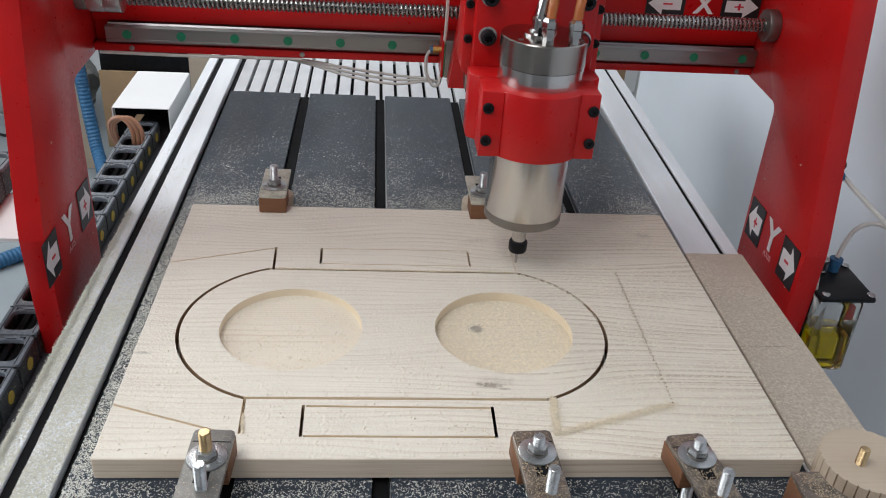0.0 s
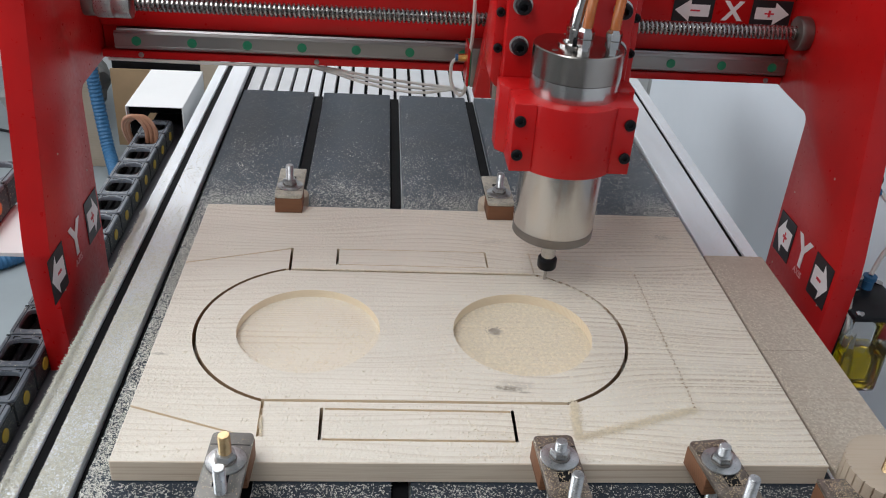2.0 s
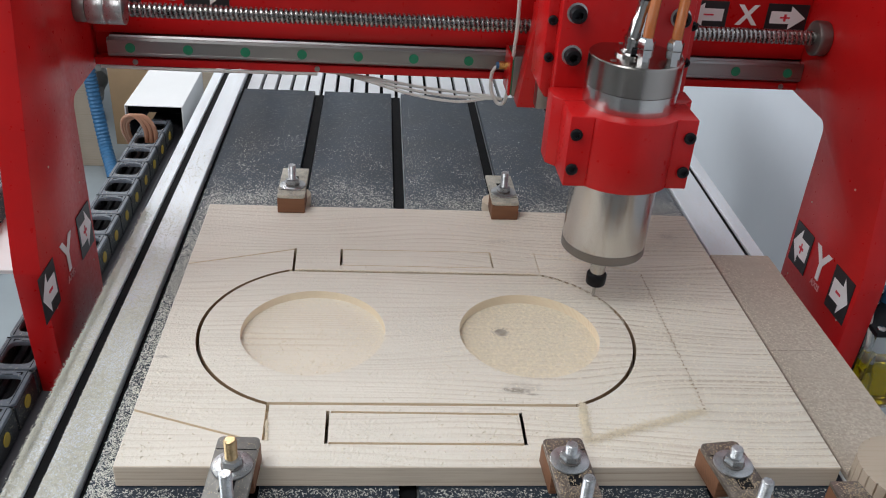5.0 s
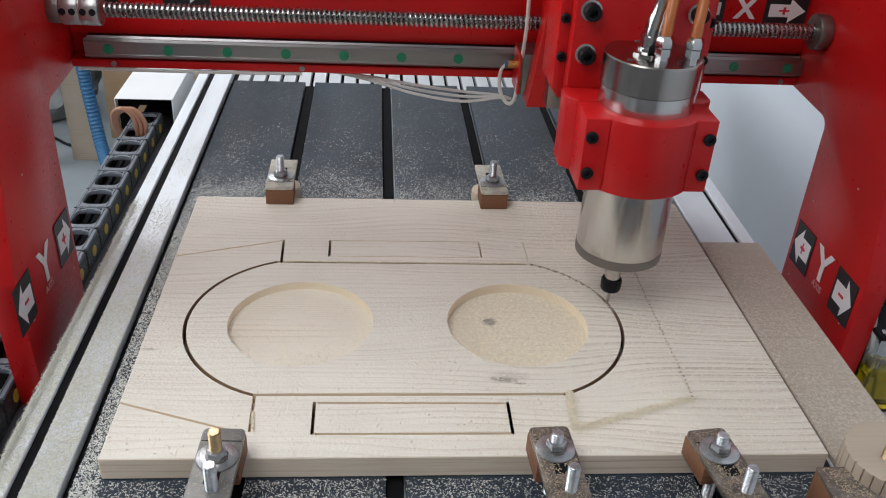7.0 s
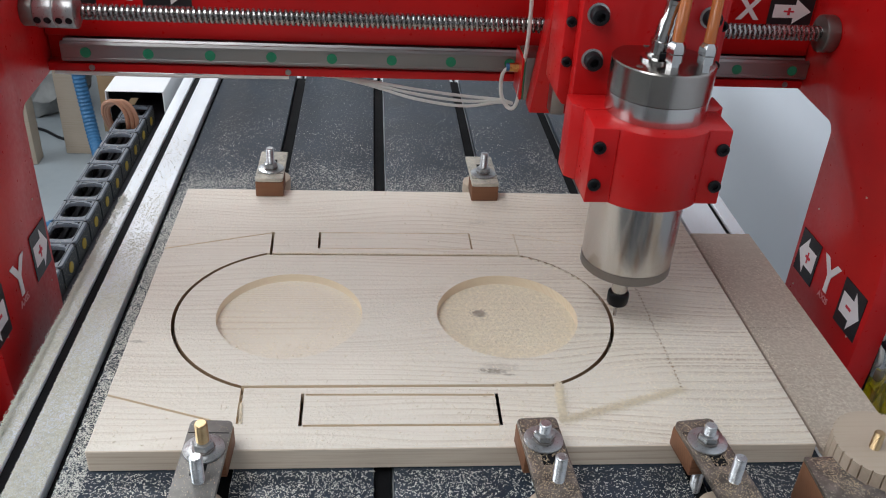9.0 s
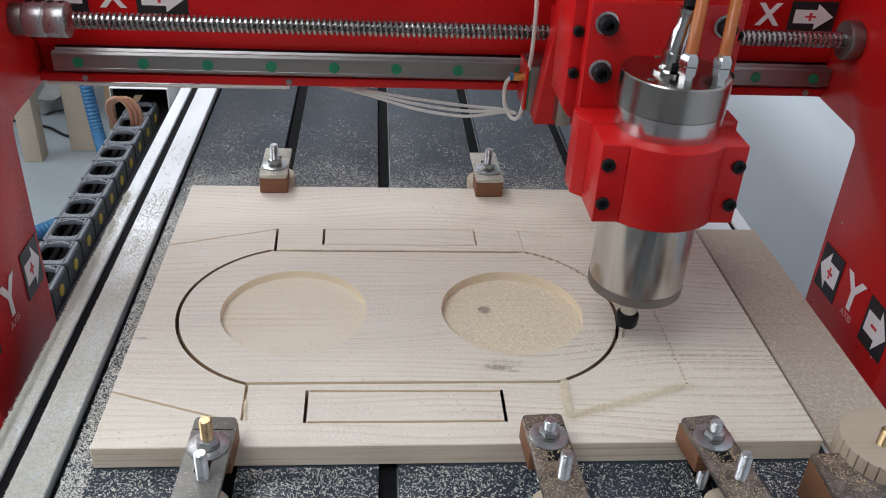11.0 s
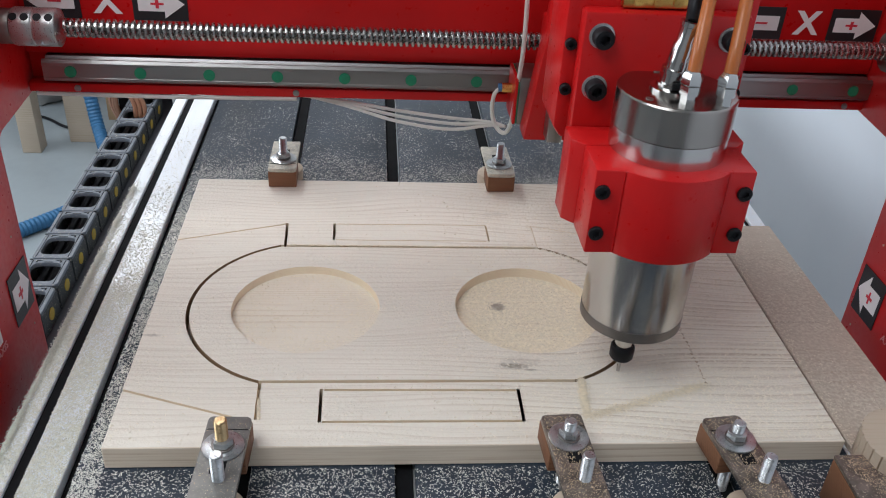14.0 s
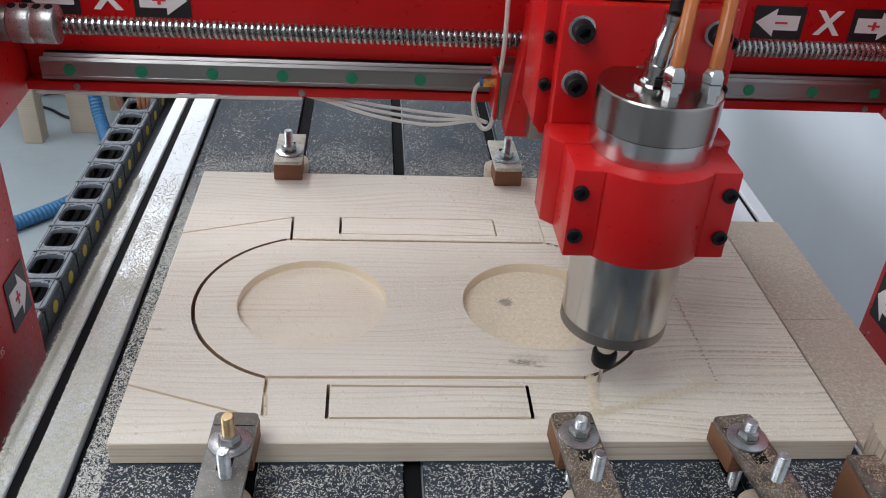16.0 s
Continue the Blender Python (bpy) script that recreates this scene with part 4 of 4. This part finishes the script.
    loop = arc_loop(0.0)[:33]
    fill = []
    for i in range(19, 33):
        x, y = loop[i]
        n = 330 if i > 21 else 60
        fill.append(np.stack([x + rng.normal(0, 0.0016, n), y + rng.normal(0, 0.003, n), rng.uniform(-0.004, 0.0002, n)], 1))
    flakes("kerf_dust", np.concatenate(fill), 0.0009, DUST_BOARD, "sawdust packed into the fresh cut", 0.3)


# ---- clamps ----
def build_clamp(label, length, stud_at, stud_h, jack_at, block, steel, jack_top=0.0440):
    """A strap clamp along +y to its tip at the origin (z = 0 at the board's top)."""
    c = thing("strap_clamp", label, "clamp", "clamps holding the board")
    hw = 0.0150
    part("wood_block", box(-hw, hw, -block, 0.0, 0.0002, 0.0178, 0.0012), HARD, c, "dark hardwood pressure block")
    out = []
    for i in range(5):
        a = math.pi / 2 * i / 4
        out.append((hw - 0.004 + 0.004 * math.cos(a), -0.004 + 0.004 * math.sin(a)))
    pts = out + [(-x, y) for x, y in out[::-1]] + [(-hw, -length), (hw, -length)]
    part("strap", prism(pts, 0.0180, 0.0222, "z", 0.0006), steel, c, "worn plated steel strap")
    # no hole is cut: a flat dark patch stands for the shaded slot
    part("slot", prism([(0.0050, stud_at + 0.012), (-0.0050, stud_at + 0.012), (-0.0050, stud_at - 0.024), (0.0050, stud_at - 0.024)], 0.0219, 0.0224, "z"), DARK, c)
    part("strap_seam", box(-hw + 0.001, hw - 0.001, -0.0135, -0.0128, 0.0220, 0.0224), DARK, c)
    part("washer", cyl((0, stud_at, 0.0225), 0.0142, 0.0014, "z", 40, 0.0004), ZINC, c, "broad galvanised washer")
    part("spring_washer", cyl((0, stud_at, 0.0240), 0.0078, 0.0014, "z", 28, 0.0003), STEEL_DARK, c)
    nut = cyl((0, stud_at, 0.0255), 0.0074, 0.0052, "z", 6, 0.0006)
    nut.transform(Matrix.Translation((0, stud_at, 0)) @ Matrix.Rotation(0.4, 4, "Z") @ Matrix.Translation((0, -stud_at, 0)))
    part("hex_nut", nut, ZINC, c, "galvanised hexagonal nut")
    part("stud", threaded((0, stud_at, BED - 0.006), 0.0045, stud_h - BED + 0.006), STUD if "brass" in label else ZINC, c, "threaded stud")
    part("jack_bolt", threaded((0.002, jack_at, BED + 0.0145), 0.0044, jack_top - BED - 0.0145), ZINC, c, "galvanised threaded jack bolt")
    part("wood_foot", cyl((0.000, jack_at, BED + 0.0002), 0.0175, 0.0140, "z", 28, 0.001), BEECH, c, "pale turned wooden foot")
    return c


def threaded(c, r, h):
    prof, z = [], 0.0
    while z < h - 0.0012:
        prof += [(r, z), (r - 0.0005, z + 0.0006)]
        z += 0.00125
    prof += [(r - 0.0003, h - 0.0005), (r - 0.0010, h)]
    return lathe(c, prof, 14)


def build_clamps():
    rows3 = (((0.0902, 0.0078, 0), -2, -0.030, 0.047, "steel strap clamp with brass stud on the board's front edge"),
             ((0.3250, 0.0076, 0), 3, -0.024, 0.0385, "dust-covered steel strap clamp on the board's front edge"),
             ((0.4428, 0.0040, 0), 7, -0.024, 0.0385, "dusty steel strap clamp beside the board's front corner"))
    for (at, turn, stud, sh, lab), steel in zip(rows3, (STRAP_GREY, STRAP, STRAP)):
        c = build_clamp(lab, 0.112, stud, sh, -0.062 if turn != -2 else -0.058, 0.034, steel)
        c.matrix_basis = pose(*at, 0, 0, turn)
    for at, turn in (((0.0915, 0.3895, 0), 180), ((0.3292, 0.3855, 0), 181)):
        c = build_clamp("short dust-caked strap clamp on the board's back edge", 0.070, -0.024, 0.048, -0.060, 0.030, STRAP_PALE, 0.020)
        c.matrix_basis = pose(*at, 0, 0, turn)
    k = thing("corner_clamp", "curved wooden corner block with a dusty steel cap", "clamp", "clamps holding the board")
    part("wood_block", prism([(0.513, -0.034), (0.534, -0.034), (0.537, -0.048), (0.545, -0.060), (0.556, -0.067), (0.556, -0.115), (0.530, -0.12), (0.512, -0.07)], BED + 0.0003, 0.0170, "z", 0.001), HARD, k)
    part("strap", prism([(0.513, -0.034), (0.534, -0.034), (0.537, -0.048), (0.545, -0.060), (0.556, -0.067), (0.556, -0.115), (0.530, -0.12), (0.512, -0.07)], 0.0172, 0.0205, "z", 0.0006), STRAP, k)
    side_board = tagged(new("side_board", mesh_of("side_board", box(0.5545, 0.6215, -0.22, 0.339, BED + 0.0022, -0.0115, 0.0008, 1), PALE)), "thin pale plywood strip beside the pine board", "board")
    part("pencil_line", box(0.5555, 0.6000, 0.1635, 0.1640, -0.0116, -0.01145), STRAP, side_board)
    d = thing("wooden_disc", "notched pale wooden disc on a threaded stud", "clamp")
    cxx, cyy = 0.5845, -0.0150
    prof, n = [], 336
    for i in range(n):
        a = 2 * math.pi * i / n
        r = 0.0338 if i % 12 == 0 else 0.0358
        prof.append((cxx + r * math.cos(a), cyy + r * math.sin(a)))
    part("disc", prism(prof, -0.0113, 0.0140, "z"), BEECH, d, "pale wooden disc with notched rim")
    part("stud", threaded((0.5755, -0.0190, 0.0), 0.0040, 0.0290), STUD, d)


# ---- cable chains, hoses and what stands behind ----
def chain_link(parent, mesh, m):
    return [again(n, me, parent, m) for n, me in mesh]


def link_meshes(dot):
    """One chain link: two cheeks, a top plate with a rounded window, its latches, and a coloured dot on the cheek."""
    w, h, l = 0.044, 0.032, 0.0530
    cheek = box(-w / 2, -w / 2 + 0.005, -l / 2 + 0.0006, l / 2 - 0.0006, -h, -0.0022, 0.0015, 1)
    box(w / 2 - 0.005, w / 2, -l / 2 + 0.0006, l / 2 - 0.0006, -h, -0.0022, 0.0015, 1, bm=cheek)
    box(-w / 2 + 0.005, w / 2 - 0.005, -l / 2 + 0.001, l / 2 - 0.001, -h, -h + 0.004, bm=cheek)
    plate = bmesh.new()
    n, ww, wl = 40, 0.0158, 0.0178
    ox, oy = w / 2 - 0.0004, l / 2 - 0.0009
    rings = []
    for hx, hy, z, power in ((ox, oy, -0.0040, 0), (ox, oy, 0.0, 0), (ox - 0.0007, oy - 0.0007, 0.0007, 0), (ww + 0.0004, wl + 0.0004, 0.0007, 1), (ww, wl, 0.0, 1), (ww, wl, -0.0040, 1)):
        ring = []
        for i in range(n):
            a = 2 * math.pi * (i + 0.5) / n
            ca, sa = math.cos(a), math.sin(a)
            k = 1 / max(abs(ca), abs(sa))
            u, v = ca * k * hx, sa * k * hy
            if power:
                k = (abs(ca) ** 5 + abs(sa) ** 5) ** -0.2
                u, v = ca * k * hx, sa * k * hy
            ring.append(plate.verts.new((u, v, z)))
        rings.append(ring)
    for a, b in zip(rings, rings[1:] + rings[:1]):
        for i in range(n):
            plate.faces.new((a[i], a[(i + 1) % n], b[(i + 1) % n], b[i]))
    bmesh.ops.recalc_face_normals(plate, faces=plate.faces)
    # hinge lines, hooks and latch marks on the bar between two windows
    latch = bmesh.new()
    for s in (-1, 1):
        box(s * 0.0105 - 0.0030, s * 0.0105 + 0.0030, 0.0215, 0.0226, 0.0006, 0.0010, bm=latch)
        box(s * 0.0128 - 0.0008, s * 0.0128 + 0.0008, 0.0185, 0.0226, 0.0006, 0.0010, bm=latch)
        box(s * 0.0172 - 0.0004, s * 0.0172 + 0.0004, -0.0240, 0.0240, 0.0006, 0.0009, bm=latch)
        box(s * 0.0200 - 0.0017, s * 0.0200 + 0.0017, 0.0235, 0.0255, 0.0006, 0.0011, bm=latch)
    box(-0.0050, 0.0050, 0.0188, 0.0198, 0.0006, 0.0010, bm=latch)
    d = cyl((w / 2 - 0.0004, 0, -h * 0.5), 0.0068, 0.0012, "x", 18)
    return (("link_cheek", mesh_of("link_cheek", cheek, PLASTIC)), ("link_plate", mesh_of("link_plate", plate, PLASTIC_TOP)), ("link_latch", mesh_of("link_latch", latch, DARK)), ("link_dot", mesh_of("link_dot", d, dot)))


CHAIN_X, CHAIN_Z = -0.1655, -0.090


def build_left_side():
    yellow, orange = link_meshes(YELLOW), link_meshes(ORANGE)
    ch = thing("cable_chain", "black plastic cable chain with yellow dots lying beside the bed", "cable chain")
    for i in range(23):
        y = -0.34 + i * 0.0535
        chain_link(ch, yellow, pose(CHAIN_X, y, CHAIN_Z))
    for k, (dx, m) in enumerate(((-0.009, BLACK_OX), (0.002, BLACK_OX), (0.010, CABLE))):
        part("cable", hose([(CHAIN_X + dx, -0.35, CHAIN_Z - 0.018), (CHAIN_X + dx, 0.4, CHAIN_Z - 0.018), (CHAIN_X + dx, 0.87, CHAIN_Z - 0.018)], 0.0045, 8), m, ch)
    solid("chain_tray", box(CHAIN_X - 0.030, CHAIN_X + 0.030, -0.40, 1.06, CHAIN_Z - 0.0365, CHAIN_Z - 0.0325), BAR, "dark metal tray under the cable chain", "tray")
    t = thing("cover_box", "white sheet metal cover box over the cable chain", "box")
    x0, x1, y0, y1, z1 = -0.2105, -0.1215, 0.845, 1.020, -0.060
    b = box(x0, x1, y0, y1, z1 - 0.0015, z1, 0.0005, 1)
    box(x0, x0 + 0.0015, y0, y1, -0.122, z1 - 0.0015, bm=b)
    box(x1 - 0.0015, x1, y0, y1, -0.122, z1 - 0.0015, bm=b)
    box(x0, x1, y1 - 0.0015, y1, -0.122, z1 - 0.0015, bm=b)
    part("cover", b, WHITE, t)
    # added dark inner walls stand for the shade inside the cover
    b = box(x0 + 0.0017, x1 - 0.0017, y0 + 0.012, y1 - 0.002, z1 - 0.0035, z1 - 0.0017)
    box(x0 + 0.0017, x0 + 0.0035, y0 + 0.012, y1 - 0.002, -0.121, z1 - 0.0035, bm=b)
    box(x1 - 0.0035, x1 - 0.0017, y0 + 0.012, y1 - 0.002, -0.121, z1 - 0.0035, bm=b)
    box(x0 + 0.0036, x1 - 0.0036, y1 - 0.05, y1 - 0.045, -0.121, z1 - 0.0036, bm=b)
    part("shade_liner", b, DARK, t, "dark lining for the shade inside the box")
    lp = thing("orange_cable_loop", "amber hoses looping into the chain end", "cable")
    for k in range(3):
        d = 0.007 * k
        part("hose", hose([(CHAIN_X - 0.004 + d, 0.800, CHAIN_Z - 0.012), (CHAIN_X - 0.004 + d, 0.800, CHAIN_Z + 0.008), (CHAIN_X - 0.012 + d, 0.802, CHAIN_Z + 0.024), (CHAIN_X - 0.026 + d, 0.806, CHAIN_Z + 0.029), (CHAIN_X - 0.040 + d * 0.6, 0.812, CHAIN_Z + 0.018), (CHAIN_X - 0.043 + d * 0.5, 0.82, CHAIN_Z - 0.004), (CHAIN_X - 0.038 + d * 0.4, 0.83, CHAIN_Z - 0.03)], 0.0034, 10), COPPER_TUBE, lp)
    # blue extraction hose, wooden legs and boards further back
    h = thing("blue_hose", "ribbed blue plastic extraction hose", "hose")
    part("hose", hose([(-0.40, 2.20, 0.62), (-0.55, 2.16, 0.60), (-0.66, 2.13, 0.48), (-0.695, 2.12, 0.25), (-0.70, 2.13, -0.10), (-0.69, 2.14, -0.45), (-0.66, 2.10, -0.68), (-0.60, 1.95, -0.765), (-0.60, 1.78, -0.78), (-0.70, 1.62, -0.78), (-0.95, 1.42, -0.78), (-1.5, 1.2, -0.78)], 0.0185, 14, 8, 0.0022, 0.006), BLUE, h)
    for x, y, wd in ((-0.866, 2.115, 0.028), (-0.735, 2.20, 0.040)):
        solid("wooden_post", box(x - wd, x + wd, y - 0.03, y + 0.03, FLOOR, 0.75, 0.003), BEECH, "pale wooden bench leg standing on the floor", "bench leg", "bench legs")
    solid("wooden_bench", box(-1.6, -0.62, 2.05, 2.7, 0.752, 0.79, 0.003), BEECH, "pale wooden bench top on legs", "bench")
    solid("cardboard_sheet", box(-0.70, -0.43, 2.35, 2.362, FLOOR, -0.53, 0.001), CARDBOARD, "brown cardboard sheet standing behind the machine", "cardboard")
    solid("wooden_sheet", box(-0.405, -0.20, 2.35, 2.368, FLOOR, 0.30, 0.001), BEECH, "tan wooden sheet standing behind the machine", "panel")
    solid("dark_toolbox", box(-0.70, -0.10, 2.37, 2.60, FLOOR, 0.72, 0.01), BLACK_OX, "dark plastic cabinet standing behind the machine", "cabinet")
    b = bmesh.new()
    bmesh.ops.create_icosphere(b, subdivisions=4, radius=1)
    for v in b.verts:
        n = noise.noise(v.co * 2.2) * 0.28 + noise.noise(v.co * 6.0) * 0.12
        v.co = Vector((v.co.x * 0.17, v.co.y * 0.14, v.co.z * 0.15)) * (1 + n) + Vector((-0.96, 2.56, FLOOR + 0.13))
        v.co.z = max(v.co.z, FLOOR + 0.001)
    solid("dust_bag", b, BAG, "crumpled grey cloth bag lying on the floor", "bag")
    w = thing("floor_cable", "thin black cable lying on the floor", "cable")
    part("cable", hose([(-1.3, 2.5, FLOOR + 0.006), (-1.0, 2.38, FLOOR + 0.006), (-0.9, 2.34, FLOOR + 0.006), (-0.81, 2.27, FLOOR + 0.006), (-0.72, 2.28, FLOOR + 0.006)], 0.005, 8), BLACK_OX, w)
    # upper run of the chain, carried by the gantry
    up = thing("gantry_chain", "black cable chain with orange dots riding on the gantry", "cable chain")
    for i in range(4):
        chain_link(up, orange, pose(-0.2150, 0.25 + i * 0.0535, 0.045))
    part("bracket", box(-0.240, -0.1438, 0.30, 0.40, 0.0075, 0.0115), WHITE, up, "white metal chain bracket")
    return up


def build_lubricator():
    """The oil pot on the outside of the gantry's side plate."""
    t = thing("oil_lubricator", "clear oil pot half full of yellow oil on a black bracket", "lubricator")
    x0, x1, y0, y1 = 0.690, 0.750, 0.268, 0.342
    part("lid", box(x0 - 0.0035, x1, y0, y1, -0.024, -0.017, 0.003), BLACK_OX, t, "black plastic lid")
    for x, y in ((x0 + 0.004, y0 + 0.006), (x1 - 0.005, y0 + 0.006), (x1 - 0.005, y1 - 0.006)):
        part("lid_screw", cyl((x, y, -0.017), 0.0045, 0.002, "z", 16, 0.0005), CHROME, t)
    part("fitting", lathe((x0 + 0.016, y0 + 0.052, -0.017), [(0.008, 0), (0.008, 0.005), (0.006, 0.006), (0.006, 0.014), (0.008, 0.015), (0.008, 0.019), (0.004, 0.021)], 12), CHROME, t)
    part("push_ring", lathe((x0 + 0.036, y0 + 0.058, -0.017), [(0.006, 0), (0.006, 0.010), (0.0075, 0.011), (0.0075, 0.016)], 14), BLUE, t, "blue push fitting")
    part("pot", box(x0 + 0.001, x1 - 0.008, y0 + 0.004, y1 - 0.008, -0.120, -0.0245, 0.006, 3), CLEAR, t, "clear oil pot")
    part("oil", box(x0 + 0.004, x1 - 0.011, y0 + 0.007, y1 - 0.011, -0.116, -0.072, 0.004, 2), OIL, t, "yellow oil")
    part("pickup_tube", hose([(x0 + 0.016, y0 + 0.03, -0.026), (x0 + 0.018, y0 + 0.03, -0.06), (x0 + 0.024, y0 + 0.034, -0.105)], 0.002, 8), NYLON, t)
    part("bracket", prism([(x0 - 0.0040, -0.030), (x0 + 0.0, -0.030), (x0 + 0.0, -0.118), (x0 - 0.0040, -0.118)], y0 + 0.02, y1, "y"), DARK, t, "dark mounting bracket behind the pot")
    part("oil_line", hose([(x0 + 0.016, y0 + 0.052, 0.002), (x0 + 0.006, y0 + 0.040, 0.012), (x0 - 0.001, y0 + 0.02, -0.015), (x0 + 0.0, y0 + 0.012, -0.04), (x0 + 0.008, y0 + 0.03, -0.06)], 0.0022, 8), NYLON, t)
    part("oil_line", hose([(x0 + 0.036, y0 + 0.058, 0.0), (x0 + 0.055, y0 + 0.07, 0.03), (x0 + 0.080, y0 + 0.06, 0.04), (x0 + 0.110, y0 + 0.02, 0.02), (x0 + 0.130, y0 - 0.06, 0.0)], 0.0026, 8), NYLON, t)
    part("plate_bolt", cyl((0.6858, 0.312, 0.120), 0.0050, 0.0060, "x", 16, 0.0008), BLACK_OX, t, "black bolt on the side plate")
    part("push_ring", cyl((0.6858, 0.309, 0.108), 0.0046, 0.0070, "x", 14, 0.0008), BLUE, t, "blue push fitting")
    part("oil_line", hose([(0.6930, 0.309, 0.108), (0.7000, 0.302, 0.101), (0.7220, 0.278, 0.081), (0.7600, 0.240, 0.050), (0.800, 0.20, 0.02)], 0.0026, 8), NYLON, t)
    for p in t.children:
        p.location = (0, 0, -0.006)
    return t


build_room()
build_bed()
gantry = build_gantry()
carriage = build_carriage()
build_board()
build_chips()
build_clamps()
upper_chain = build_left_side()
lubricator = build_lubricator()


def between(rows, t):
    return float(np.interp(t, [r[0] for r in rows], [r[1] for r in rows]))


def motions():
    """Gantry along y, carriage along x with it, lifts over two tabs, and the screw that drives it."""
    ys = GANTRY_Y + [(5.25, -0.0618), (10.25, -0.1485)]
    xs = CARRIAGE_X + [(5.25, 0.0480), (10, 0.0700), (10.75, 0.0668)]
    ys.sort()
    xs.sort()
    lifts = [(0, 0), (2.1, 0), (2.2, 0.0045), (2.7, 0.0045), (2.8, 0), (15.6, 0), (15.8, 0.005), (16, 0.005)]
    for ob in (gantry, upper_chain, lubricator):
        walk(ob, [(t, pose(0, y, 0)) for t, y in ys])
    times = sorted({r[0] for r in ys + xs + lifts})
    walk(carriage, [(t, pose(between(xs, t), between(ys, t), between(lifts, t))) for t in times])
    screw = [o for o in gantry.children if o.name.startswith("ball_screw")][0]
    at = screw.location.copy()
    walk(screw, [(i / 15, pose(at.x, at.y, at.z, -360 * between(xs, i / 15) / PITCH)) for i in range(241)])


motions()
